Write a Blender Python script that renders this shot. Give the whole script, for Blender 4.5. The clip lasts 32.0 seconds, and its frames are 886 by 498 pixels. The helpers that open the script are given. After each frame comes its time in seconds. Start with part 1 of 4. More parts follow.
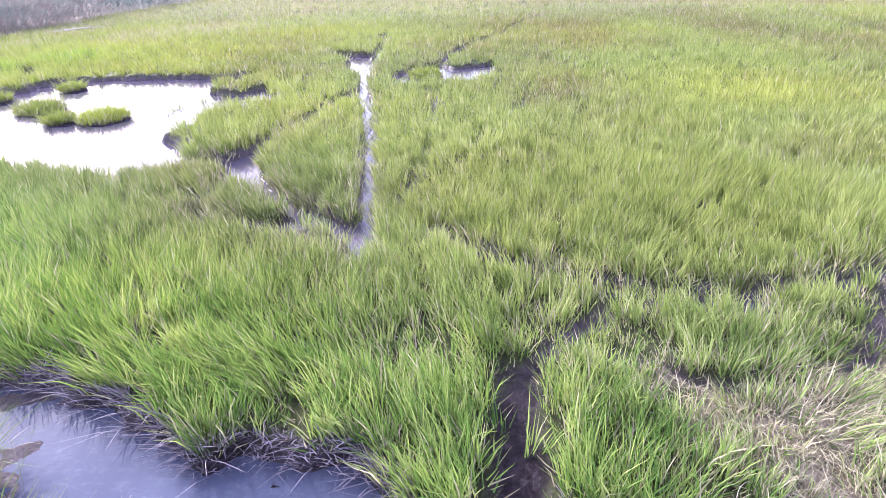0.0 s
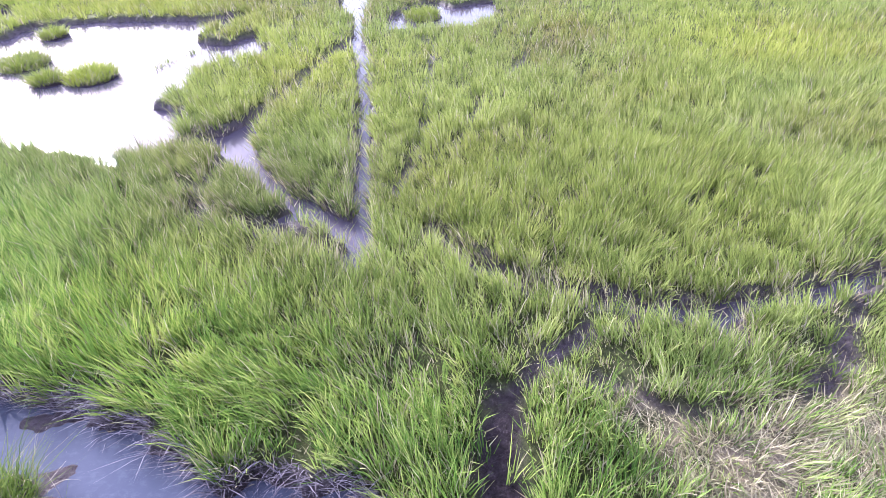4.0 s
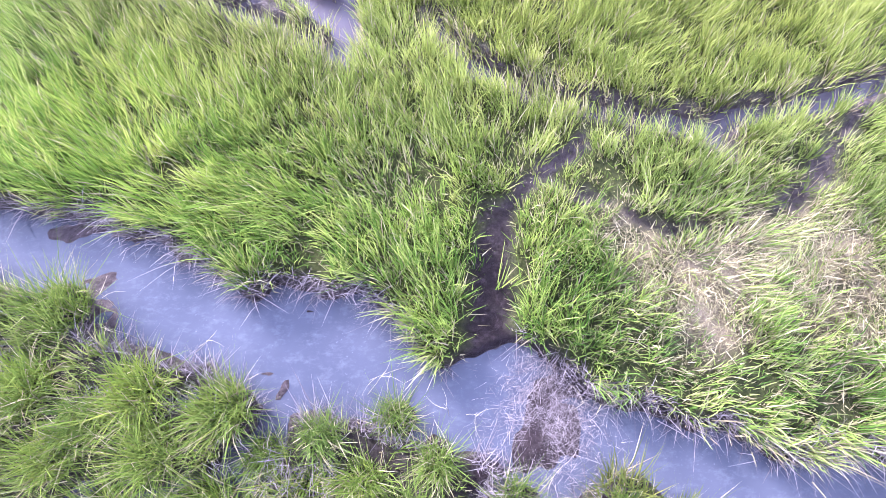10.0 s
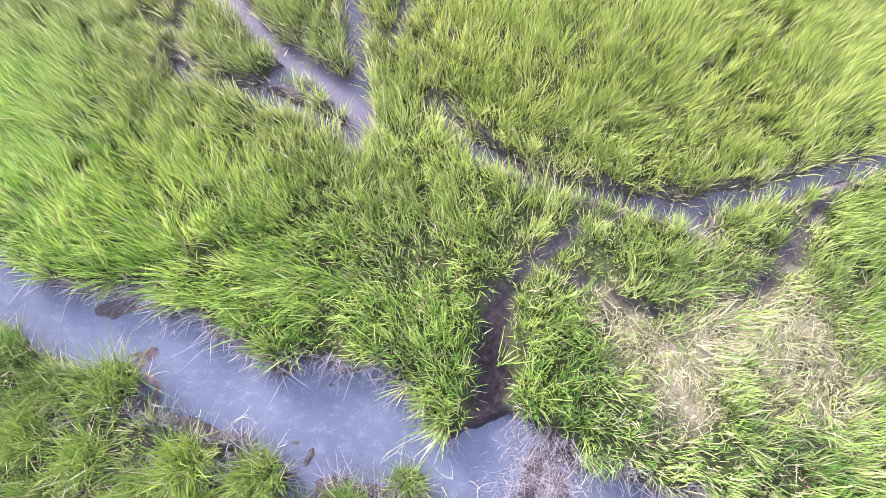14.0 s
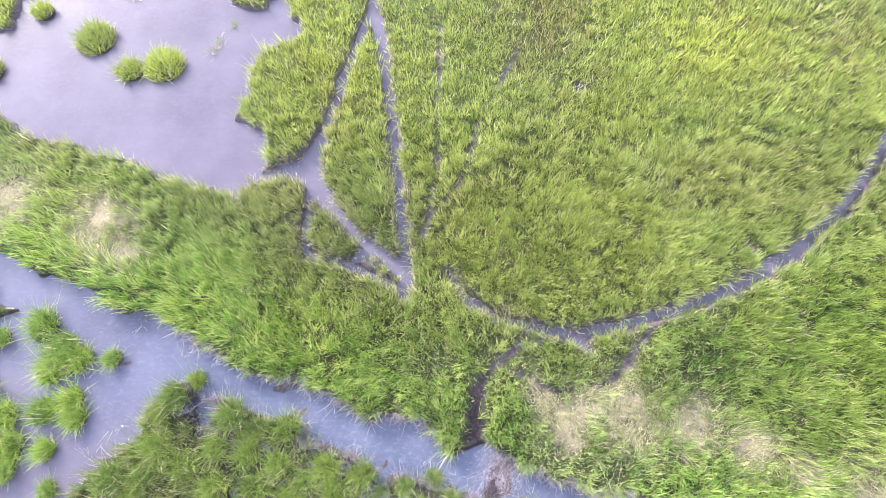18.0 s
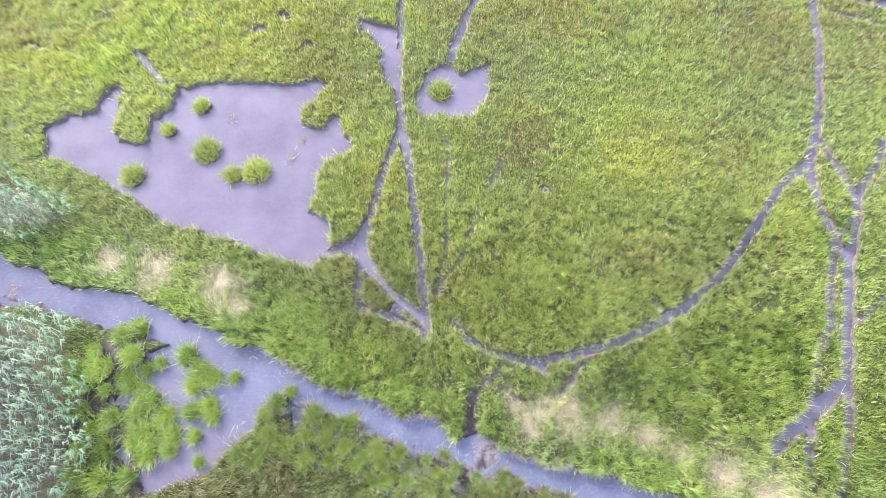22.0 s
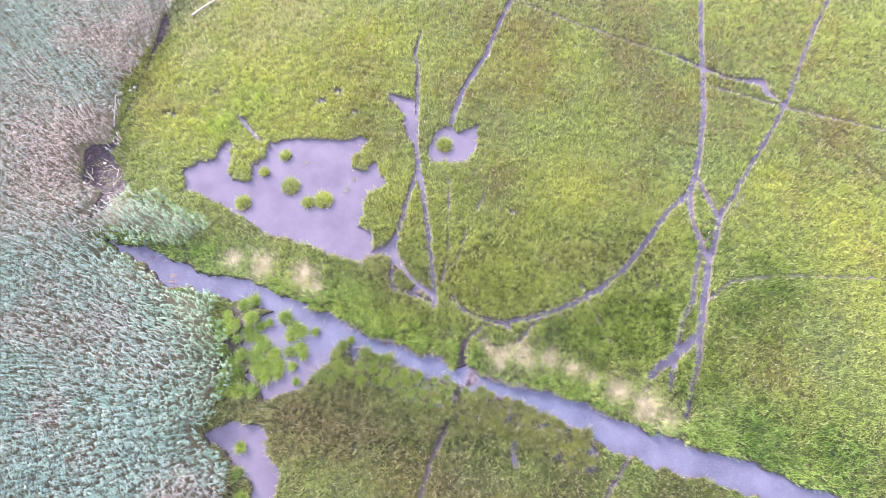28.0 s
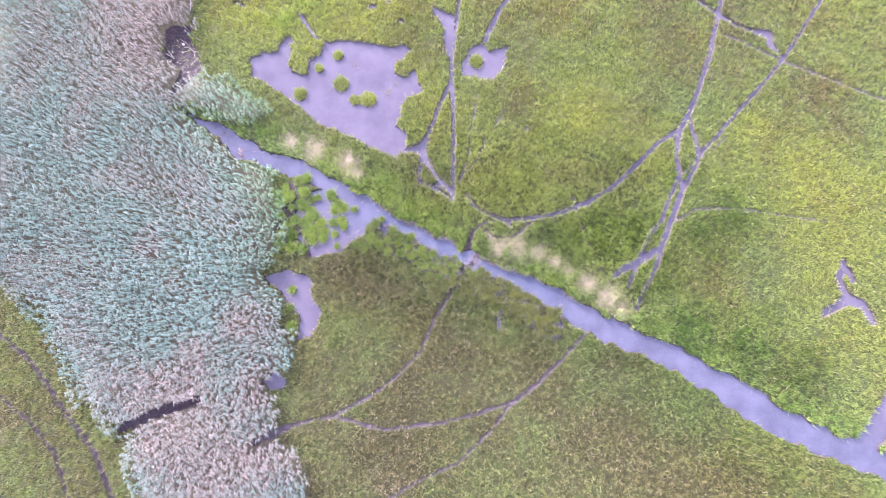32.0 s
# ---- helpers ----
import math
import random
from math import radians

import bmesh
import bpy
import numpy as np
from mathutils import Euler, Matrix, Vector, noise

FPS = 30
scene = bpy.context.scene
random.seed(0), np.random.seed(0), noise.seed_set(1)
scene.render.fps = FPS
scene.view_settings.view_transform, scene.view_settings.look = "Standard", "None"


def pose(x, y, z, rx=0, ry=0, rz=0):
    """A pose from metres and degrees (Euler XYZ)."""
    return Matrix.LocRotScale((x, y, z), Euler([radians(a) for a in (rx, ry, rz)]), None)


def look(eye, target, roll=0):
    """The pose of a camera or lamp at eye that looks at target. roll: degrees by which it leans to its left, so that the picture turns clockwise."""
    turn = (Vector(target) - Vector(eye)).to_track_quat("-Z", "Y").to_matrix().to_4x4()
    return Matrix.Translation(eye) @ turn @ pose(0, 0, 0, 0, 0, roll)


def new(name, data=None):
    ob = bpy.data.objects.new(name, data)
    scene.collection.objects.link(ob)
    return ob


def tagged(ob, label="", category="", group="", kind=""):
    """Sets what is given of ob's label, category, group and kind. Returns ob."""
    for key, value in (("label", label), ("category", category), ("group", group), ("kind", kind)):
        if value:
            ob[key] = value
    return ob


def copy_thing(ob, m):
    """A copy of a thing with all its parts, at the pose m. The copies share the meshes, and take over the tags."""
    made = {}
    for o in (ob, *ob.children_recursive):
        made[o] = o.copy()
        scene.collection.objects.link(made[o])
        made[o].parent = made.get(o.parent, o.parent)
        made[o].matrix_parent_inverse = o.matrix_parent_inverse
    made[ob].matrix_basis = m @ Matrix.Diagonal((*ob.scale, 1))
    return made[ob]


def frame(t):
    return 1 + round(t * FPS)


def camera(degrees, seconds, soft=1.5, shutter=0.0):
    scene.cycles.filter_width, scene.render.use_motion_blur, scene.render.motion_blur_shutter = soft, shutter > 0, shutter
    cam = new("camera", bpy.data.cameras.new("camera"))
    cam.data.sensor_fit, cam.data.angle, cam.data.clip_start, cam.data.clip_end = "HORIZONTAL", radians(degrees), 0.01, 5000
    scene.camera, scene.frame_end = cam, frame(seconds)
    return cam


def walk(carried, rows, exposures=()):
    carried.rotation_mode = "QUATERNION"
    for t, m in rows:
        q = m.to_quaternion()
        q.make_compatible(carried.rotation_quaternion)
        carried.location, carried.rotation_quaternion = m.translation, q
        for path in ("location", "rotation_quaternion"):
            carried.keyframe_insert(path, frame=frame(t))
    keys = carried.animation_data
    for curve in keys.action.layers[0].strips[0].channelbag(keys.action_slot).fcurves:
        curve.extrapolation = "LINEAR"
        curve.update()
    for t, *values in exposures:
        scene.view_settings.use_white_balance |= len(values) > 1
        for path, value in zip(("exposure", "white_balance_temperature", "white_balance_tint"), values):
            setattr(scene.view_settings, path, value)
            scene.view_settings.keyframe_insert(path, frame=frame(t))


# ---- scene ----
cam = camera(80.86, 32.0, soft=0.8)
PATH = [
    (0, (-0.654, -2.762, 4.647), (-0.654, 5.869, -0.403), -1.45),
    (0.5, (-0.615, -2.778, 4.857), (-0.619, 5.859, -0.184), -1.47),
    (1, (-0.538, -2.771, 5.138), (-0.531, 5.878, 0.118), -1.42),
    (1.5, (-0.467, -2.691, 5.384), (-0.462, 5.969, 0.383), -1.46),
    (2, (-0.427, -2.559, 5.606), (-0.425, 6.113, 0.627), -1.41),
    (2.5, (-0.484, -2.386, 5.799), (-0.491, 6.270, 0.791), -1.52),
    (4.5, (-0.459, -1.995, 6.090), (-0.577, 5.084, -0.973), -2.29),
    (5, (-0.506, -1.869, 6.116), (-0.553, 4.569, -1.536), -1.83),
    (5.5, (-0.528, -1.743, 6.189), (-0.551, 3.935, -2.042), -1.75),
    (6, (-0.559, -1.633, 6.219), (-0.524, 3.250, -2.508), -1.21),
    (6.5, (-0.582, -1.601, 6.235), (-0.513, 2.544, -2.865), -0.72),
    (7, (-0.611, -1.531, 6.318), (-0.528, 2.204, -2.958), -0.39),
    (7.5, (-0.632, -1.513, 6.392), (-0.562, 2.121, -2.924), -0.56),
    (8, (-0.650, -1.513, 6.482), (-0.575, 2.084, -2.848), -0.41),
    (8.5, (-0.630, -1.520, 6.583), (-0.555, 2.072, -2.750), -0.40),
    (9, (-0.624, -1.525, 6.686), (-0.553, 2.068, -2.646), -0.49),
    (9.5, (-0.622, -1.397, 6.797), (-0.557, 2.151, -2.552), -0.48),
    (10, (-0.620, -1.183, 6.893), (-0.549, 2.338, -2.466), -0.34),
    (10.5, (-0.612, -0.833, 7.026), (-0.525, 2.568, -2.378), 0.07),
    (11, (-0.646, -0.235, 7.209), (-0.517, 2.766, -2.329), 1.27),
    (11.5, (-0.633, -0.021, 7.270), (-0.532, 3.031, -2.253), 0.74),
    (12, (-0.698, 0.018, 7.346), (-0.578, 3.111, -2.163), 1.11),
    (12.5, (-0.700, -0.032, 7.429), (-0.586, 3.096, -2.069), 0.83),
    (13, (-0.682, 0.050, 7.587), (-0.591, 3.093, -1.939), 0.50),
    (13.5, (-0.703, 0.031, 7.792), (-0.605, 3.096, -1.726), 0.61),
    (15.5, (-0.761, -0.275, 10.714), (-0.711, 3.287, 1.370), -0.22),
    (16, (-0.854, -0.350, 11.805), (-0.792, 3.284, 2.489), -0.05),
    (16.5, (-0.937, -0.223, 12.994), (-0.827, 3.364, 3.660), 0.71),
    (17, (-0.902, 0.035, 14.269), (-0.830, 3.477, 4.880), 0.13),
    (17.5, (-0.967, 0.119, 15.504), (-0.868, 3.538, 6.107), 0.73),
    (18, (-0.948, 0.534, 16.830), (-0.876, 3.786, 7.373), 0.30),
    (18.5, (-0.887, 0.714, 18.019), (-0.856, 3.949, 8.556), -0.34),
    (19, (-1.017, 0.750, 19.155), (-0.955, 4.022, 9.706), 0.19),
    (19.5, (-1.138, 0.747, 20.335), (-1.052, 4.011, 10.883), 0.66),
    (20, (-1.241, 0.713, 21.499), (-1.133, 3.983, 12.049), 1.00),
    (20.5, (-1.267, 0.676, 22.639), (-1.160, 3.959, 13.193), 0.99),
    (21, (-1.326, 0.606, 23.808), (-1.211, 3.892, 14.364), 1.19),
    (21.5, (-1.259, 0.540, 24.999), (-1.188, 3.794, 15.543), 0.49),
    (22, (-1.416, 0.179, 26.053), (-1.321, 3.488, 16.616), 0.90),
    (22.5, (-1.465, -0.138, 27.279), (-1.359, 3.175, 17.844), 1.12),
    (23, (-1.353, -0.595, 28.401), (-1.303, 2.727, 18.969), 0.07),
    (23.5, (-1.304, -1.533, 29.366), (-1.281, 1.903, 19.975), -0.29),
    (24, (-1.451, -2.137, 30.659), (-1.406, 1.266, 21.256), 0.06),
    (24.5, (-1.618, -2.632, 31.847), (-1.536, 0.740, 22.433), 0.67),
    (25, (-1.594, -3.221, 33.086), (-1.523, 0.133, 23.666), 0.53),
    (25.5, (-1.258, -3.972, 34.320), (-1.254, -0.603, 24.905), -0.48),
    (27.5, (-1.189, -4.728, 39.182), (-1.206, -1.437, 29.739), -0.76),
    (28, (-1.268, -4.381, 40.461), (-1.292, -1.133, 31.003), -0.95),
    (28.5, (-1.475, -4.297, 41.506), (-1.475, -1.048, 32.049), -0.49),
    (29, (-1.381, -4.238, 42.777), (-1.405, -0.976, 33.324), -0.94),
    (29.5, (-1.574, -4.379, 43.898), (-1.628, -1.113, 34.446), -0.58),
    (30, (-1.652, -4.716, 45.138), (-1.761, -1.790, 35.576), -0.47),
    (30.5, (-1.608, -5.538, 46.193), (-1.758, -3.234, 36.463), -0.51),
    (31, (-1.582, -6.357, 47.398), (-1.707, -4.801, 37.521), -0.14),
    (31.5, (-1.667, -6.514, 48.521), (-1.775, -5.254, 38.601), 0.56),
    (32, (-1.789, -6.520, 49.683), (-1.911, -5.246, 39.765), 0.86),
]
walk(cam, [(t, look(eye, target, roll)) for t, eye, target, roll in PATH], [(0, 2.44, 5640, 33), (2.5, 2.44, 5640, 33), (5, 2.42, 5650, 27), (6, 2.65, 5650, 29), (7, 2.80, 5660, 30), (9, 2.97, 5680, 30), (15, 2.92, 6220, 15), (21, 2.92, 6230, 15), (27.5, 2.99, 6280, 26), (30, 2.95, 6200, 30), (32, 2.91, 5980, 35)])

# ---- world and light: a bright, hazy evening sky with no hard shadow ----
SUN_UP, SUN_ROUND = radians(27), radians(318)
world = bpy.data.worlds.new("world")
scene.world = world
world.use_nodes = True
wn = world.node_tree
wn.nodes.clear()
sky = wn.nodes.new("ShaderNodeTexSky")
sky.sky_type, sky.sun_disc, sky.sun_elevation, sky.sun_rotation = "NISHITA", False, SUN_UP, SUN_ROUND
sky.air_density, sky.dust_density = 1.0, 2.5
veil = wn.nodes.new("ShaderNodeMixRGB")
veil.inputs[0].default_value, veil.inputs[2].default_value = 0.55, (7.1, 7.3, 9.0, 1)
back = wn.nodes.new("ShaderNodeBackground")
back.inputs["Strength"].default_value = 0.10
wout = wn.nodes.new("ShaderNodeOutputWorld")
wn.links.new(sky.outputs[0], veil.inputs[1])
wn.links.new(veil.outputs[0], back.inputs[0])
wn.links.new(back.outputs[0], wout.inputs[0])
sun = new("sun", bpy.data.lights.new("sun", "SUN"))
sun.data.energy, sun.data.angle, sun.data.color = 3.2, radians(12), (1.0, 0.94, 0.82)
sun.matrix_world = look((60 * math.sin(SUN_ROUND), 60 * math.cos(SUN_ROUND), 60 * math.tan(SUN_UP)), (0, 0, 0))


# ---- materials ----
class Mat:
    """A small node-tree writer."""

    def __init__(self, name):
        self.m = bpy.data.materials.new(name)
        self.m.use_nodes = True
        self.t = self.m.node_tree
        self.t.nodes.clear()
        self.out = self.n("OutputMaterial")

    def n(self, kind, **settings):
        node = self.t.nodes.new("ShaderNode" + kind)
        for key, value in settings.items():
            setattr(node, key, value)
        return node

    def set(self, node, **inputs):
        for key, value in inputs.items():
            slot = node.inputs[key.replace("_", " ")] if not key.startswith("i_") else node.inputs[int(key[2:])]
            if hasattr(value, "is_output"):
                self.t.links.new(value, slot)
            else:
                slot.default_value = value
        return node

    def pos(self):
        return self.n("NewGeometry").outputs["Position"]

    def island(self):
        return self.n("NewGeometry").outputs["Random Per Island"]

    def attr(self, name):
        return self.n("Attribute", attribute_name=name).outputs["Fac"]

    def noise(self, scale, detail=3.0, rough=0.55, vector=None, stretch=None):
        v = vector or self.pos()
        if stretch:
            v = self.set(self.n("Mapping"), Vector=v, Scale=stretch).outputs[0]
        return self.set(self.n("TexNoise"), Vector=v, Scale=scale, Detail=detail, Roughness=rough).outputs[0]

    def ramp(self, value, *stops):
        node = self.n("ValToRGB")
        e = node.color_ramp.elements
        while len(e) < len(stops):
            e.new(0.5)
        for slot, (at, colour) in zip(e, stops):
            slot.position = at
            slot.color = (*colour, 1) if hasattr(colour, "__len__") else (colour, colour, colour, 1)
        self.t.links.new(value, node.inputs[0])
        return node.outputs[0]

    def mix(self, fac, a, b, how="MIX"):
        node = self.n("MixRGB", blend_type=how)
        for i, v in enumerate((fac, a, b)):
            if hasattr(v, "is_output"):
                self.t.links.new(v, node.inputs[i])
            else:
                node.inputs[i].default_value = v if i == 0 else (*v, 1)
        return node.outputs[0]

    def math(self, how, a, b=0.0):
        node = self.n("Math", operation=how)
        for i, v in enumerate((a, b)):
            if hasattr(v, "is_output"):
                self.t.links.new(v, node.inputs[i])
            else:
                node.inputs[i].default_value = v
        return node.outputs[0]

    def bump(self, height, strength=0.4, distance=0.02):
        return self.set(self.n("Bump"), Height=height, Strength=strength, Distance=distance).outputs[0]

    def done(self, shader):
        self.t.links.new(shader.outputs[0], self.out.inputs[0])
        return self.m


def mat_leaf(name, greens, dries, lush=None, see_through=0.3, gloss=0.08):
    """Leaf blades: colour by stand, by tuft, by blade and by how dry they are."""
    m = Mat(name)
    which = m.math("ADD", m.math("MULTIPLY", m.attr("tuft"), 0.72), m.math("MULTIPLY", m.island(), 0.28))
    green = m.ramp(which, (0.12, greens[0]), (0.4, greens[1]), (0.66, greens[2]), (0.9, greens[3]))
    if lush:
        green = m.mix(m.attr("lush"), green, m.ramp(which, (0.12, lush[0]), (0.4, lush[1]), (0.66, lush[2]), (0.9, lush[3])))
    green = m.mix(m.attr("tone"), green, m.mix(1.0, green, (1.45, 1.28, 0.82), "MULTIPLY"))
    green = m.mix(m.attr("dull"), green, m.mix(1.0, green, (0.74, 0.56, 0.66), "MULTIPLY"))
    green = m.mix(m.attr("deep"), green, m.mix(1.0, green, (0.46, 0.56, 0.44), "MULTIPLY"))
    each = m.n("ObjectInfo").outputs["Random"]
    green = m.mix(m.attr("clump"), green, m.ramp(each, (0.0, (0.80, 0.82, 0.86)), (0.5, (1.0, 1.0, 1.0)), (1.0, (1.22, 1.16, 0.95))), "MULTIPLY")
    dry = m.ramp(m.island(), (0.0, dries[0]), (0.6, dries[1]), (1.0, dries[2]))
    colour = m.mix(m.attr("dry"), green, dry)
    face = m.set(m.n("VectorMath", operation="MULTIPLY_ADD"), i_0=m.n("NewGeometry").outputs["Normal"], i_1=(0.5, 0.5, 0.5), i_2=(0, 0, 0.5)).outputs[0]
    p = m.set(m.n("BsdfPrincipled"), Base_Color=colour, Roughness=0.6, Normal=m.set(m.n("VectorMath", operation="NORMALIZE"), i_0=face).outputs[0])
    p.inputs["Specular IOR Level"].default_value = gloss
    tr = m.set(m.n("BsdfTranslucent"), Color=colour)
    return m.done(m.set(m.n("MixShader"), i_0=see_through, i_1=p.outputs[0], i_2=tr.outputs[0]))


def mat_ground():
    m = Mat("marsh_soil")
    fine, coarse = m.noise(9, 6, 0.7), m.noise(0.6, 4)
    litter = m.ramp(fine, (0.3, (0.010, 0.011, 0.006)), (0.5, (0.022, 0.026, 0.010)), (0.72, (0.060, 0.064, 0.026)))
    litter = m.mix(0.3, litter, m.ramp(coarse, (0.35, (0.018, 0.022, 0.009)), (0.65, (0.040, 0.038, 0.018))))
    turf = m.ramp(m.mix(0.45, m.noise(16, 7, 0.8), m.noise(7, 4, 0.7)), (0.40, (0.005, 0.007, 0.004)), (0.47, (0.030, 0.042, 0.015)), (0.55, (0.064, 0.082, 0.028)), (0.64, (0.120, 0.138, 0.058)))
    turf = m.mix(m.attr("tone"), turf, m.mix(1.0, turf, (1.6, 1.38, 0.9), "MULTIPLY"))
    turf = m.mix(m.attr("dull"), turf, m.mix(1.0, turf, (0.74, 0.56, 0.66), "MULTIPLY"))
    turf = m.mix(m.attr("deep"), turf, m.mix(1.0, turf, (0.46, 0.56, 0.44), "MULTIPLY"))
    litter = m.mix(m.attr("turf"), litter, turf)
    mud = m.ramp(m.noise(11, 8, 0.75), (0.3, (0.006, 0.004, 0.006)), (0.5, (0.020, 0.014, 0.018)), (0.66, (0.045, 0.034, 0.041)), (0.8, (0.105, 0.088, 0.102)))
    straw = m.ramp(m.noise(45, 6, 0.75), (0.3, (0.15, 0.115, 0.08)), (0.7, (0.40, 0.33, 0.26)))
    colour = m.mix(m.attr("straw"), litter, straw)
    mud = m.mix(m.attr("pale"), mud, m.ramp(m.noise(9, 6, 0.7), (0.35, (0.050, 0.040, 0.048)), (0.65, (0.17, 0.14, 0.16))))
    colour = m.mix(m.attr("mud"), colour, mud)
    rough = m.ramp(m.attr("mud"), (0.0, 0.85), (1.0, 0.28))
    lumps = m.bump(m.mix(0.5, m.noise(26, 7, 0.75), m.noise(7, 3)), 1.0, 0.09)
    p = m.set(m.n("BsdfPrincipled"), Base_Color=colour, Roughness=rough, Normal=lumps)
    p.inputs["Specular IOR Level"].default_value = 0.15
    return m.done(p)


def mat_water():
    """Silty water with a scum film: it mirrors sky and banks more than clear water does, and the sky's reflected blue
    is partly painted into its colour.
    """
    m = Mat("silty_water")
    swirl, scum = m.noise(0.35, 5, 0.6), m.noise(4.5, 10, 0.8, stretch=(1, 1.6, 1))
    fleck, patch = m.noise(26, 5, 0.7), m.noise(1.3, 4, 0.6)
    # bluish body colour stands in for sky reflected in the creek
    blue = m.ramp(swirl, (0.35, (0.032, 0.037, 0.060)), (0.65, (0.054, 0.060, 0.090)))
    mauve = m.ramp(swirl, (0.35, (0.056, 0.044, 0.058)), (0.65, (0.077, 0.063, 0.079)))
    open_water = m.ramp(m.attr("silt"), (0.0, 1.0), (1.0, 0.12))
    film = m.math("MULTIPLY", m.ramp(scum, (0.50, 0.0), (0.70, 0.5)), open_water)
    colour = m.mix(film, m.mix(m.attr("silt"), blue, mauve), (0.105, 0.115, 0.145))
    specks = m.math("MULTIPLY", m.math("MULTIPLY", m.ramp(fleck, (0.62, 0.0), (0.70, 0.55)), m.ramp(patch, (0.48, 0.0), (0.62, 1.0))), open_water)
    colour = m.mix(specks, colour, (0.26, 0.26, 0.31))
    rough = m.ramp(scum, (0.4, 0.02), (0.75, 0.12))
    p = m.set(m.n("BsdfPrincipled"), Base_Color=colour, Roughness=rough, IOR=1.37, Specular_Tint=(0.82, 0.93, 1.0, 1), Normal=m.bump(m.noise(6, 3), 0.05, 0.01))
    return m.done(p)


M_GROUND, M_WATER = mat_ground(), mat_water()
GREENS = ((0.090, 0.130, 0.030), (0.162, 0.222, 0.056), (0.228, 0.290, 0.084), (0.285, 0.340, 0.125))
DRIES = ((0.18, 0.14, 0.10), (0.34, 0.285, 0.205), (0.56, 0.50, 0.35))
DEAD_STEM = ((0.085, 0.072, 0.085), (0.17, 0.15, 0.17), (0.36, 0.33, 0.36))
LUSH = ((0.052, 0.118, 0.022), (0.128, 0.232, 0.044), (0.222, 0.318, 0.072), (0.34, 0.40, 0.14))
M_GRASS = mat_leaf("cordgrass_blade", GREENS, DRIES, LUSH)
M_DEAD = mat_leaf("dead_stem", GREENS, DEAD_STEM, None, 0.15, 0.1)
REED = ((0.088, 0.158, 0.132), (0.122, 0.204, 0.172), (0.162, 0.242, 0.208), (0.220, 0.290, 0.260))
REED_DRY = ((0.14, 0.092, 0.085), (0.27, 0.205, 0.190), (0.40, 0.335, 0.315))
REED_LUSH = ((0.066, 0.132, 0.070), (0.110, 0.196, 0.106), (0.160, 0.250, 0.146), (0.225, 0.30, 0.20))
M_REED = mat_leaf("reed_leaf", REED, REED_DRY, REED_LUSH, 0.38, 0.12)


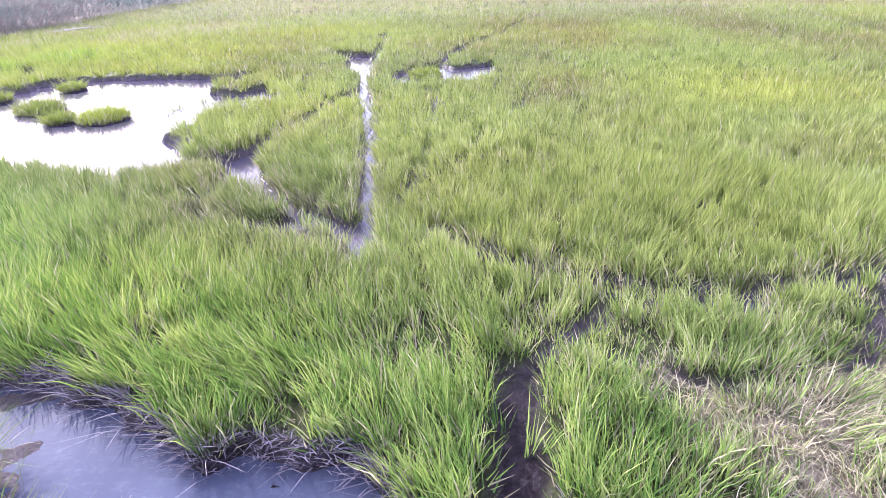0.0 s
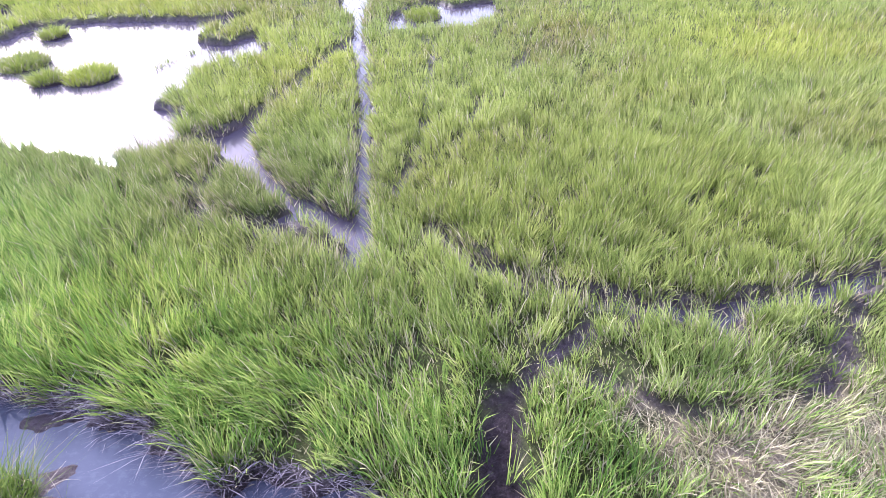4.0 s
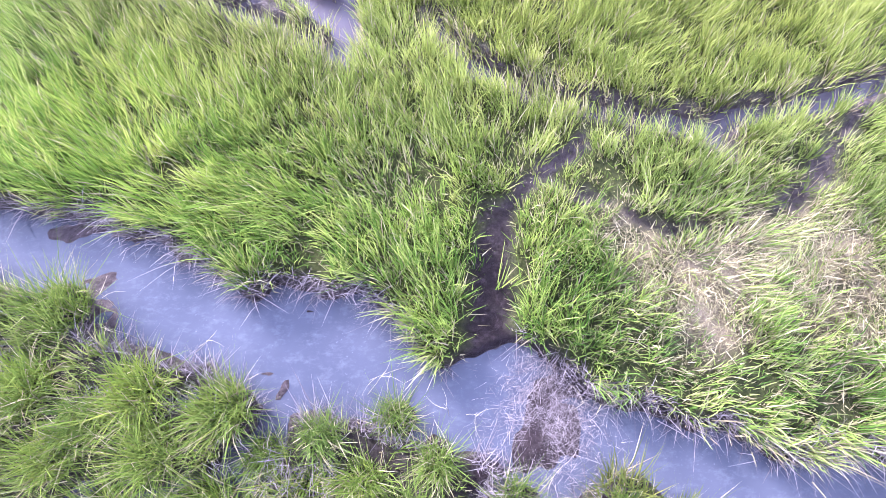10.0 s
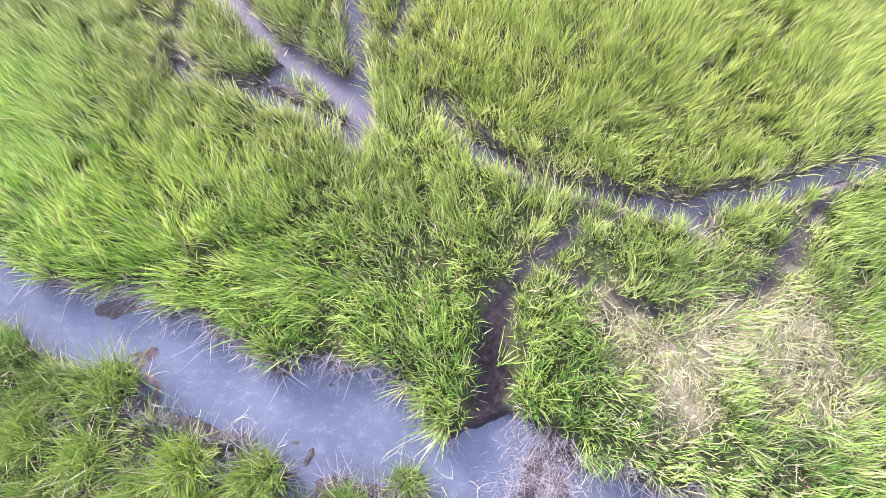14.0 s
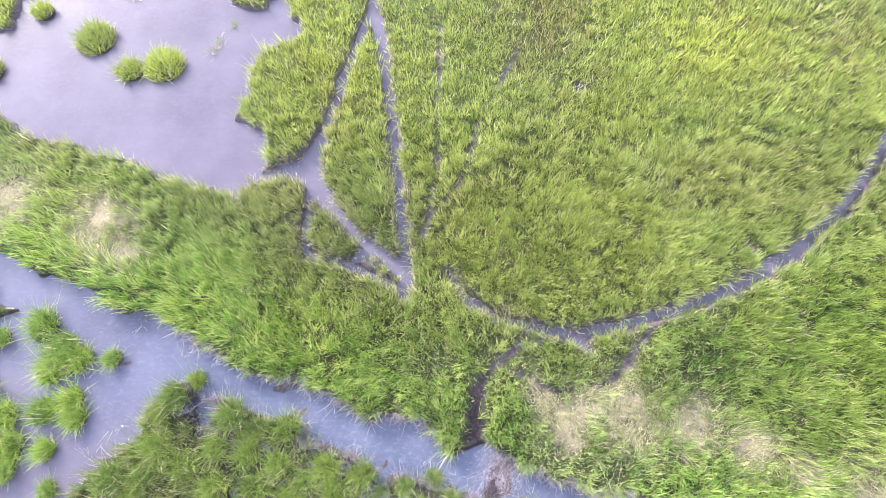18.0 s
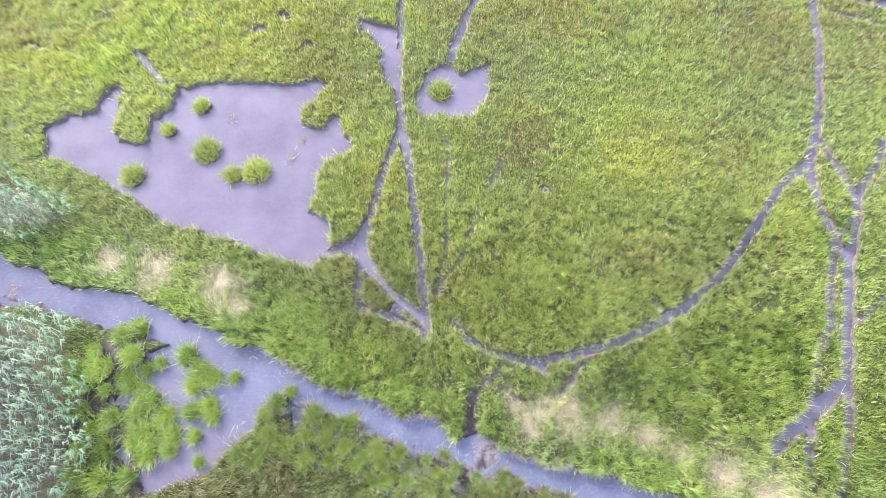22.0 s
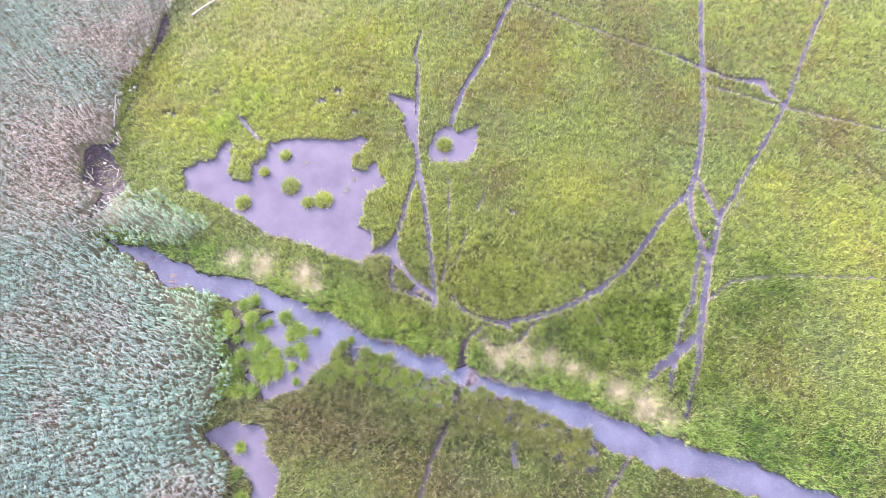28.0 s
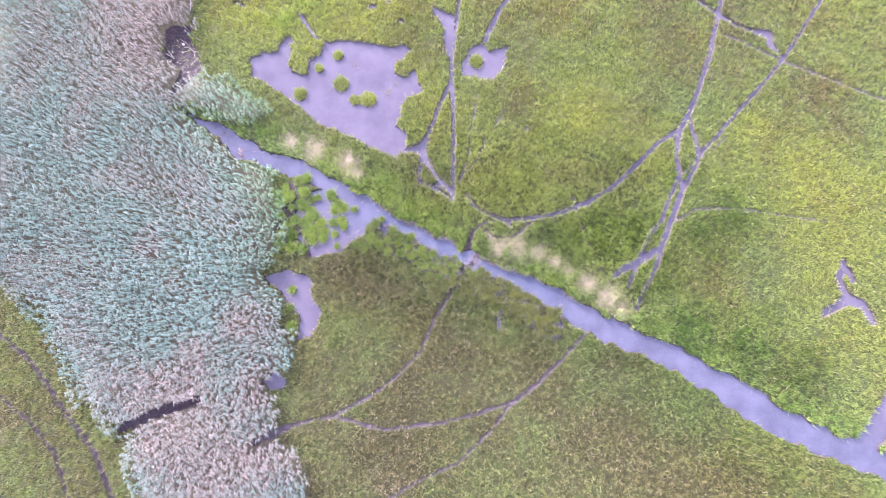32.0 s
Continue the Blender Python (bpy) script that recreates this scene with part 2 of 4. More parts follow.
# ---- the plan: water courses, trails and pools, in metres; lines carry their width ----
COURSES = {
    "creek": [(-29.0, 10.4, 0.79), (-27.1, 9.6, 1.01), (-25.0, 8.8, 1.23), (-23.1, 7.4, 2.01), (-20.2, 6.7, 1.67), (-17.3, 6.2, 1.44), (-13.1, 4.4, 1.66), (-9.6, 2.7, 1.76), (-7.3, 1.9, 0.90), (-3.8, 0.6, 0.90), (-0.4, -0.7, 0.90), (3.0, -1.8, 0.90), (6.4, -2.8, 1.73), (9.7, -4.2, 1.83), (13.1, -5.7, 1.92), (15.8, -6.7, 1.92), (18.5, -7.6, 1.90), (21.8, -8.7, 2.16), (25.0, -10.1, 2.42), (28.2, -11.7, 2.41), (31.4, -13.1, 2.40), (34.5, -14.1, 2.12), (37.6, -14.9, 2.03), (40.1, -15.6, 2.29), (44.3, -17.4, 2.41), (56.8, -22.3, 2.58)],
    "creek_arm": [(38.1,-14.6,1.56), (39.4,-11.9,1.78), (41.3,-8.6,1.79), (43.9,-5.7,1.59)],
    "ditch_long": [(-3.3, 31.4, 0.1), (-3.9, 28.7, 0.12), (-3.5, 27.5, 0.17), (-3.6, 23.9, 0.16), (-3.7, 19.4, 0.2), (-3.4, 16.8, 0.29), (-3.0, 14.2, 0.24), (-2.6, 11.1, 0.23), (-2.3, 8.1, 0.26), (-2.1, 6.1, 0.35), (-2.1, 4.6, 0.3)],
    "ditch_pond": [(-3.4, 16.8, 0.22), (-4.3, 14.2, 0.20), (-5.1, 11.1, 0.24), (-5.6, 9.4, 0.80), (-4.9, 8.1, 0.46), (-3.9, 7.0, 0.34), (-2.9, 6.2, 0.30), (-2.2, 5.6, 0.36)],
    "ditch_pond_mouth": [(-7.4,9.0,0.28), (-6.4,9.4,0.65), (-5.5,9.4,0.84)],
    "ditch_north": [(7.4, 38.2, 0.22), (5.6, 35.4, 0.24), (4.0, 31.9, 0.27), (2.8, 28.7, 0.30), (0.6, 24.9, 0.32), (-0.5, 21.6, 0.34)],
    "ditch_arc": [(-0.6, 5.5, 0.14), (-0.2, 4.6, 0.20), (1.1, 3.8, 0.18), (3.3, 3.3, 0.26), (5.5, 3.7, 0.23), (8.2, 4.5, 0.29), (11.1, 5.9, 0.31), (13.6, 8.0, 0.31), (15.7, 10.4, 0.32), (17.5, 12.6, 0.33), (19.6, 14.3, 0.33)],
    "arc_stub": [(3.3, 3.3, 0.29), (3.8, 2.8, 0.15)],
    "ditch_east": [(24.6, 38.0, 0.30), (23.4, 31.0, 0.29), (22.9, 27.3, 0.32), (22.2, 22.3, 0.31), (21.1, 18.2, 0.34), (20.3, 15.8, 0.41), (19.6, 14.3, 0.41), (19.4, 11.9, 0.33), (19.8, 9.6, 0.35), (20.2, 8.4, 0.39), (19.7, 6.5, 0.45), (19.1, 4.6, 0.41), (18.5, 2.4, 0.47), (16.6, 0.9, 0.60), (14.9, -0.2, 0.56), (14.0, -1.0, 0.33)],
    "ditch_loop": [(20.4, 15.8, 0.26), (21.1, 13.6, 0.26), (21.7, 12.0, 0.33), (21.0, 9.8, 0.32), (20.2, 8.3, 0.35)],
    "ditch_far_east": [(21.7, 12.0, 0.24), (23.4, 14.2, 0.20), (26.0, 17.8, 0.18), (27.8, 20.3, 0.18), (29.6, 22.8, 0.20), (31.6, 26.6, 0.18), (34.3, 31.5, 0.20), (37.0, 35.6, 0.20)],
    "ditch_cross": [(20.8, 28.2, 0.22), (22.9, 27.0, 0.26), (24.7, 26.05, 0.20), (26.2, 25.6, 0.24), (27.3, 25.4, 0.40)],
    "ditch_cross_end": [(27.3, 25.6, 0.5), (28.0, 25.3, 0.8), (28.3, 24.3, 0.35), (29.5, 23.0, 0.16)],
    "pool_east": [(34.0, -2.4, 0.45), (35.4, -1.4, 0.70), (36.4, -0.7, 0.95), (37.8, -1.1, 0.75), (38.7, -2.6, 0.55)],
    "pool_east_arm": [(36.3, -0.6, 0.75), (35.5, 1.2, 0.55), (35.8, 2.9, 0.45), (36.8, 1.2, 0.35)],
    "runnel_south_c": [(8.8, -4.7, 0.30), (9.0, -5.4, 0.36), (9.4, -6.2, 0.18)],
    "ditch_tail": [(18.5, 2.4, 0.41), (18.0, 0.2, 0.30), (17.2, -1.4, 0.23), (16.4, -3.9, 0.12)],
    "ditch_tail_b": [(16.4, 0.7, 0.27), (15.5, -1.8, 0.23)],
    "ditch_side": [(19.7, 9.4, 0.21), (18.7, 6.5, 0.24), (18.4, 5.1, 0.23), (17.2, 3.3, 0.20), (16.4, 1.1, 0.20)],
    "runnel_pond": [(-19.7, 22.4, 0.12), (-19.2, 21.8, 0.34), (-18.5, 20.9, 0.16), (-17.5, 19.8, 0.12)],
    "runnel_fen": [(-5.5, 8.7, 0.15), (-5.5, 6.2, 0.15), (-4.2, 5.8, 0.15), (-2.3, 5.0, 0.15)],
    "runnel_south": [(3.6, -3.0, 0.26), (3.6, -4.9, 0.26), (3.7, -7.0, 0.2)],
    "runnel_south_b": [(5.6,-3.6,0.27), (6.3,-4.8,0.54), (7.1,-4.8,0.21)],
}
TRAILS = {
    "runnel_right": [(6.05, 3.6, 0.20), (5.42, 2.93, 0.24), (4.80, 2.24, 0.20), (4.04, 1.8, 0.12)],
    "runnel_low": [(1.68, 3.07, 0.22), (1.18, 2.78, 0.24), (0.85, 2.5, 0.22), (0.4, 1.99, 0.2), (0.06, 1.82, 0.2)],
    "runnel_patch": [(0.94, 2.49, 0.07), (1.7, 1.91, 0.09), (2.62, 1.61, 0.1), (3.49, 1.52, 0.06)],
    "runnel_field": [(-0.7, 15.7, 0.08), (-0.93, 12.2, 0.1), (-0.97, 8.9, 0.14), (-1.45, 6.7, 0.26)],
    "runnel_east": [(19.0, 4.6, 0.28), (21.6, 6.5, 0.20), (25.7, 6.9, 0.12), (29.3, 6.8, 0.12), (34.2, 6.6, 0.12)],
    "runnel_field_b": [(-1.0, 7.6, 0.12), (-0.18, 8.7, 0.12), (0.76, 11.5, 0.10), (2.2, 14.4, 0.08)],
    "runnel_inner": [(9.6, 6.4, 0.10), (10.1, 5.0, 0.12), (10.8, 3.3, 0.12), (11.5, 1.4, 0.10)],
    "runnel_outer": [(20.0, 9.8, 0.12), (22.2, 11.9, 0.12), (24.2, 14.1, 0.12)],
    "runnel_near": [(3.8, 3.1, 0.12), (2.4, 3.2, 0.12), (1.0, 2.6, 0.07)],
    "trail_cross": [(6.9, 34.6, 0.14), (11.2, 32.5, 0.14), (15.8, 30.3, 0.16), (20.8, 28.2, 0.20)],
    "trail_cross_b": [(23.2, 25.0, 0.16), (24.1, 24.7, 0.18), (27.0, 23.6, 0.20), (29.6, 22.6, 0.24), (33.4, 21.5, 0.22), (38.0, 20.1, 0.22), (44.1, 18.5, 0.22)],
    "trail_mouth": [(0.9,2.6,0.16), (0.35,1.95,0.26), (0.1,1.3,0.5), (0.08,0.8,0.58), (0.05,-0.2,0.64), (-0.1,-1.7,0.56), (-0.8,-3.3,0.42), (-2.1,-6.0,0.33)],
    "trail_loop": [(-0.9, -3.7, 0.25), (-2.4, -6.6, 0.25), (-3.4, -9.9, 0.25), (-5.5, -12.7, 0.29), (-8.3, -15.1, 0.29), (-10.8, -16.7, 0.33), (-13.6, -17.6, 0.31), (-15.6, -18.6, 0.7), (-17.6, -19.8, 0.6)],
    "trail_south": [(-10.8, -16.7, 0.27), (-5.9, -17.4, 0.23), (-0.8, -16.2, 0.27), (2.7, -14.9, 0.31), (5.5, -13.7, 0.39), (7.7, -11.8, 0.35), (9.6, -9.5, 0.31), (11.8, -6.6, 0.32)],
    "trail_out": [(5.5, -13.7, 0.31), (3.9, -16.3, 0.23), (1.1, -19.6, 0.23), (-2.3, -21.5, 0.23), (-4.7, -23.3, 0.23), (-8.9, -26.6, 0.23)],
    "trail_west": [(-45.6, -15.6, 0.4), (-41.8, -18.3, 0.4), (-38.7, -20.0, 0.35), (-35.5, -22.7, 0.35), (-33.4, -26.9, 0.3)],
    "trail_west_b": [(-47.5, -7.3, 0.29), (-43.0, -12.7, 0.4), (-39.3, -14.9, 0.42), (-35.8, -18.6, 0.45), (-31.9, -22.3, 0.5), (-29.3, -26.4, 0.45)],
    "reed_gap": [(-30.0,-20.0,0.7), (-26.4,-17.9,1.1), (-23.2,-16.6,0.8)],
    "reed_mud": [(-30.9, 12.6, 0.5), (-29.4, 15.4, 2.0), (-31.0, 17.0, 3.2), (-31.9, 18.6, 2.0), (-30.4, 19.4, 0.6), (-30.2, 20.6, 0.1), (-28.8, 28, 0.1), (-28.5, 30.0, 0.4), (-28.0, 31.8, 1.2), (-28.1, 33.2, 0.7), (-28.1, 34, 0.2)],
}
MARSH_TUFTS = [(-16.4, 5.2, 0.97), (-16.3, 3.9, 0.83), (-15.1, 3.5, 0.62), (-13.8, 3.9, 0.9), (-13.0, 3.2, 0.97), (-12.4, 2.8, 0.76), (-11.4, 2.8, 0.58), (-13.2, 2.5, 0.83), (-15.3, 1.8, 0.97), (-14.4, 1.1, 0.83), (-13.2, 1.2, 0.83), (-12.4, 1.5, 0.76), (-12.2, 1.0, 0.69), (-14.0, 0.2, 0.83), (-12.9, 0.1, 0.67), (-15.0, 0.3, 0.97), (-15.0, -0.6, 0.97), (-14.0, -0.4, 0.69), (-12.6, -1.0, 0.56), (-16.3, 2.5, 0.83), (-15.8, 0.8, 0.83)]
BANK_TUFTS = [(-9.1, 1.6, 0.97), (-8.6, 2.1, 0.58), (-9.6, 1.1, 0.56), (-7.3, 1.0, 0.97), (-6.6, 0.6, 0.69), (-5.6, 0.6, 0.72), (-7.7, 0.1, 0.83), (-9.4, 0.1, 0.97), (-8.6, -0.4, 0.76), (-10.6, -0.7, 0.97), (-9.7, -0.6, 0.76), (-6.7, -0.1, 0.69), (-5.8, -0.4, 0.81), (-4.4, -0.5, 0.81), (-3.3, -0.7, 0.67), (-5.0, -0.8, 0.69), (-7.6, -1.0, 0.83), (-6.4, -1.0, 0.76), (-9.9, -1.1, 0.76), (-5.3, -1.2, 0.69), (-4.1, -1.2, 0.69)]
INLET = [(-12.02, 2.84), (-10.03, 4.33), (-8.56, 3.09), (-9.79, 1.64), (-10.25, 0.23), (-11.64, -0.45), (-12.83, -1.38), (-12.77, -0.71), (-11.88, 0.39), (-11.88, 1.67)]
ISLETS = [(-15.1, 18.3, 0.5), (-16.8, 16.7, 0.42), (-14.4, 15.3, 0.78), (-12.8, 13.8, 0.5), (-11.5, 14.0, 0.78), (-18.3, 13.8, 0.66), (-1.2, 19.2, 0.7)]
PITS = [(-26.15, 22.7), (-21.97, 24.82), (-12.29, 23.86), (-10.91, 24.87), (-9.14, 22.62), (-25.62, 22.53), (4.49, 12.7)]
POOLS = {
    "pond": [(-23.7,16.8), (-22.5,17.6), (-21.1,17.9), (-20.9,19.4), (-20.1,19.5), (-20.0,17.0), (-19.6,15.8), (-17.8,15.8), (-17.8,17.3), (-16.9,18.1), (-16.5,19.5), (-15.0,19.9), (-12.5,19.9), (-10.0,19.7), (-8.5,20.1), (-7.8,19.7), (-8.5,19.0), (-9.4,18.0), (-9.3,17.0), (-7.9,16.8), (-7.2,17.4), (-6.8,16.3), (-6.1,15.5), (-7.8,14.5), (-8.2,12.9), (-8.5,11.6), (-7.4,10.9), (-7.1,9.6), (-8.0,8.4), (-9.9,8.9), (-12.1,9.9), (-14.7,10.6), (-16.7,11.5), (-18.2,12.5), (-19.8,13.7), (-21.6,14.5), (-23.4,15.2)],
    "pool_north": [(-6.5,24.7), (-3.8,23.9), (-3.9,21.7), (-3.7,19.4), (-4.4,19.9), (-4.9,22.6)],
    "pool_north_b": [(-2.4,18.8), (-1.7,20.5), (-0.7,21.3), (0.1,20.3), (1.8,21.2), (1.6,19.0), (0.9,17.6), (-0.5,17.5), (-1.3,17.9), (-2.5,17.7)],
    "pool_reeds": [(-19.0,-4.7), (-17.4,-3.9), (-14.7,-4.1), (-14.1,-6.3), (-13.1,-7.5), (-14.1,-9.8), (-14.9,-10.1), (-15.2,-8.0), (-16.4,-7.1), (-17.2,-5.8)],
    "pool_reeds_b": [(-17.6,-14.3), (-16.5,-13.5), (-15.7,-13.9), (-15.8,-14.8), (-16.8,-15.1)],
    "creek_bays": [(-6.9,2.0), (-6.2,1.8), (-5.5,2.0), (-5.1,1.7), (-4.7,1.5), (-4.3,1.2), (-4.0,1.3), (-3.5,0.9), (-3.2,0.7), (-2.9,0.9), (-2.6,0.8), (-2.1,0.7), (-1.7,0.8), (-1.3,0.4), (-0.9,-0.1), (-0.6,-0.3), (-0.3,-0.1), (-0.0,-0.0), (0.3,-0.0), (0.7,-0.2), (1.0,-0.5), (1.3,-0.7), (1.7,-0.9), (2.1,-1.0), (2.6,-1.1), (3.1,-1.3), (3.5,-1.6), (4.0,-1.7), (4.6,-1.9), (4.0,-2.2), (2.3,-2.1), (2.1,-1.8), (1.7,-1.6), (1.2,-1.6), (0.8,-2.0), (0.5,-1.6), (0.0,-1.5), (-0.2,-1.3), (-0.5,-1.0), (-1.2,-0.8), (-1.6,-0.7), (-1.9,-0.8), (-2.5,-0.8), (-2.8,-0.8), (-3.2,-0.4), (-3.6,-0.1), (-4.1,-0.1), (-4.6,0.1), (-5.1,0.2), (-5.4,0.5), (-5.6,1.0), (-6.3,1.4), (-6.8,1.6)],
    "pool_marsh": [(-14.8,4.2), (-10.3,4.3), (-8.6,3.1), (-9.8,1.6), (-10.3,0.2), (-11.3,-0.4), (-12.4,-1.6), (-14.9,-2.2), (-15.3,-0.6), (-16.7,0.9), (-16.9,2.9), (-15.8,4.0)],
}
REED_BED = [(-20,96), (-22,70), (-27.2,45.0), (-27.6,35.8), (-28.1,31.7), (-31.0,25.9), (-30.6,23.3), (-30.3,19.6), (-32.7,16.9), (-30.0,14.7), (-25.9,14.0), (-22.8,12.6), (-21.7,11.2), (-24.1,10.3), (-28.3,11.4), (-30.5,11.1), (-24.8,7.5), (-23.5,6.3), (-19.9,5.3), (-19.0,2.6), (-17.9,-0.7), (-19.1,-3.6), (-19.6,-4.2), (-17.7,-6.1), (-17.3,-8.8), (-15.3,-11.2), (-16.5,-13.4), (-17.4,-15.1), (-16.6,-16.5), (-15.7,-19.0), (-13.3,-20.7), (-12.3,-22.6), (-11.8,-27.9), (-25.9,-29.4), (-28.8,-21.9), (-28.4,-19.9), (-31.5,-19.2), (-34.7,-16.5), (-36.9,-13.6), (-38.5,-11.1), (-40.5,-9.2), (-44.2,-7.4), (-92,-2), (-92,96)]
TRODDEN = [(2.5, -0.3, 0.7), (3.9, -0.9, 0.6), (0.6, 2.3, 0.6), (-1.1, 2.4, 0.6), (1.9, 2.3, 0.4)]
FENS = [(-15.6, 0.8, 3.6), (-17.2, 3.2, 2.0), (-3.4, 5.9, 0.6), (5.5, -3.9, 1.4), (2.6, -3.2, 1.2)]
DRY_SPOTS = [(-18.3, 31.0, 3.0), (-15.5, 33.5, 3.0), (-25.5, 33.5, 3.0), (-24.5, 29.5, 2.0), (-4.8, -22.6, 1.5), (-41.5, -21.2, 2.0)]
MUDFLATS = [(-5.15, 0.85, 0.5), (-5.0, 0.4, 0.45), (-1.0, 0.1, 0.3), (-5.9, 1.9, 0.45), (-5.2, 1.85, 0.35), (-4.15, 1.45, 0.26), (-2.8, -0.46, 0.28), (-2.2, 0.85, 0.25), (-23.2, 7.2, 0.9), (-21.9, 6.1, 0.7), (-25.6, 9.0, 1.0), (-11.0, 2.8, 0.45), (-11.8, 1.3, 0.5)]
STRAW = [(2.4, 1.0, 0.5), (3.1, 0.8, 0.65), (5.0, 0.5, 0.8), (1.95, 1.5, 0.35), (4.6, 0.9, 0.95), (2.9, 0.5, 0.6), (9.6, -0.9, 0.6), (-16.1, 8.3, 1.0), (-12.6, 7.3, 1.0), (-11.7, 6.4, 0.7), (-18.6, 8.9, 0.7), (3.6, 1.0, 0.75), (6.6, 0.4, 0.8),
         (8.3, -0.3, 0.7), (11.7, -1.8, 1.05), (13.6, -3.0, 1.15), (15.0, -4.0, 0.8)]
TONE = [(5, 7, 3.5), (9, 9, 3), (-12, 23, 6), (-24, 22, 3.5), (9, 14, 4), (26.7, 15.7, 1.8), (6, 11, 3), (-6, 14, 3), (-18, 30, 6), (-9, 30, 5), (-25, 27, 3.5), (-13.5, 7.3, 3), (-9.5, 4.5, 2.5), (-5.5, 3.5, 2.2), (33.5, 10, 4.5)]
DULL = [(5, 24.5, 4), (8, 26, 5), (16, 24.5, 4), (3, 16, 2.2), (-5, 7.5, 2), (17, 30, 5), (33.5, 20, 3), (-5, -17, 5), (14, -9, 1.5)]
DEEP = [(7.6, 2.6, 1.8), (10, 1.8, 2.4), (12.5, 2.8, 3.8), (16, 3, 3.8), (18, 0, 3.5), (20, 9.5, 2.0), (22, 3, 3.5), (25, 6, 3), (22, -5, 3.5), (27, -6.5, 3.5), (32, -8, 3)]
DEEP_HALF = [(3.5, 6.3, 2.6), (-4, 7.5, 2.2), (-9, 22, 2), (14, 9, 3)]
LUSH_SPOTS = [(-21, 21.5, 1.6), (-18.5, 24, 1.6), (-8.8, 4.9, 2.6), (-6.2, 2.6, 1.8), (22, -5, 3.0), (27, -6.5, 3.0)]
rng = np.random.default_rng(7)


def lattice(x, y, scale, seed):
    """Smooth value noise, -1 to 1."""
    table = np.random.default_rng(seed).uniform(-1, 1, (256, 256))
    u, v = x / scale + 1000.0, y / scale + 1000.0
    iu, iv = np.floor(u).astype(int), np.floor(v).astype(int)
    fu, fv = u - iu, v - iv
    fu, fv = fu * fu * (3 - 2 * fu), fv * fv * (3 - 2 * fv)
    g = lambda a, b: table[a % 256, b % 256]
    return (g(iu, iv) * (1 - fu) + g(iu + 1, iv) * fu) * (1 - fv) + (g(iu, iv + 1) * (1 - fu) + g(iu + 1, iv + 1) * fu) * fv


def to_line(x, y, line):
    """Distance to a line's edge, negative within its width."""
    best = np.full(x.shape, 1e9)
    xs, ys = [p[0] for p in line], [p[1] for p in line]
    near = (x > min(xs) - 4) & (x < max(xs) + 4) & (y > min(ys) - 4) & (y < max(ys) + 4)
    px, py = x[near], y[near]
    d = np.full(px.shape, 1e9)
    for (ax, ay, aw), (bx, by, bw) in zip(line, line[1:]):
        k = np.clip(((px - ax) * (bx - ax) + (py - ay) * (by - ay)) / ((bx - ax) ** 2 + (by - ay) ** 2), 0, 1)
        d = np.minimum(d, np.hypot(px - ax - k * (bx - ax), py - ay - k * (by - ay)) - (aw + k * (bw - aw)) / 2)
    best[near] = d
    return best


def to_pool(x, y, pool):
    """Distance to an outline, negative inside."""
    best = np.full(x.shape, 1e9)
    xs, ys = [p[0] for p in pool], [p[1] for p in pool]
    near = (x > min(xs) - 4) & (x < max(xs) + 4) & (y > min(ys) - 4) & (y < max(ys) + 4)
    px, py = x[near], y[near]
    d, inside = np.full(px.shape, 1e9), np.zeros(px.shape, bool)
    for (ax, ay), (bx, by) in zip(pool, pool[1:] + pool[:1]):
        k = np.clip(((px - ax) * (bx - ax) + (py - ay) * (by - ay)) / ((bx - ax) ** 2 + (by - ay) ** 2 + 1e-9), 0, 1)
        d = np.minimum(d, np.hypot(px - ax - k * (bx - ax), py - ay - k * (by - ay)))
        if ay != by:
            inside ^= ((ay > py) != (by > py)) & (px < (bx - ax) * (py - ay) / (by - ay) + ax)
    best[near] = np.where(inside, -d, d)
    return best


def warped(x, y):
    return x + 0.05 * lattice(x, y, 0.6, 1) + 0.03 * lattice(x, y, 0.25, 2), y + 0.05 * lattice(x, y, 0.6, 3) + 0.03 * lattice(x, y, 0.25, 4)


def strip(x, y):
    """1 on the broken, tussocky strip along the creek's south bank."""
    d = to_line(x, y, COURSES["creek"])
    line = np.array(COURSES["creek"])
    south = y < np.interp(x, line[:, 0], line[:, 1])
    return south * step(2.9, 2.2, d) * step(-10, -8, x) * step(11, 8, x)


def wet_depth(x, y):
    """Metres outside (+) or inside (-) the water."""
    u, v = warped(x, y)
    d = np.full(x.shape, 1e9)
    for name, line in COURSES.items():
        ragged = 0.20 * lattice(x, y, 0.9, 13) + 0.3 * lattice(x, y, 1.7, 23) * step(7, 12, np.abs(x)) + 0.10 * lattice(x, y, 0.35, 14) + 0.06 * lattice(x, y, 0.15, 20) if name.startswith("creek") else 0.05 * lattice(x, y, 0.4, 28) + 0.04 * lattice(x, y, 0.17, 29) - 0.03
        d = np.minimum(d, to_line(u, v, line) + ragged)
    for name, pool in POOLS.items():
        grain = 0.4 if name == "creek_bays" else 1.0
        d = np.minimum(d, to_pool(u, v, pool) + grain * (0.13 * lattice(x, y, 0.8, 15) + 0.12 * lattice(x, y, 0.35, 16) + 0.07 * lattice(x, y, 0.16, 22)))
    for px, py in PITS:
        d = np.minimum(d, np.hypot(u - px, (v - py) * 1.5) - 0.28 + 0.15 * lattice(x, y, 0.3, 17))
    holes = 0.9 * (lattice(x, y, 0.55, 18) + 0.3 * lattice(x, y, 0.25, 19) + 0.50)
    return np.where((strip(x, y) > 0.5) | (spots(x, y, FENS) > 0.5), np.minimum(d, holes), d)


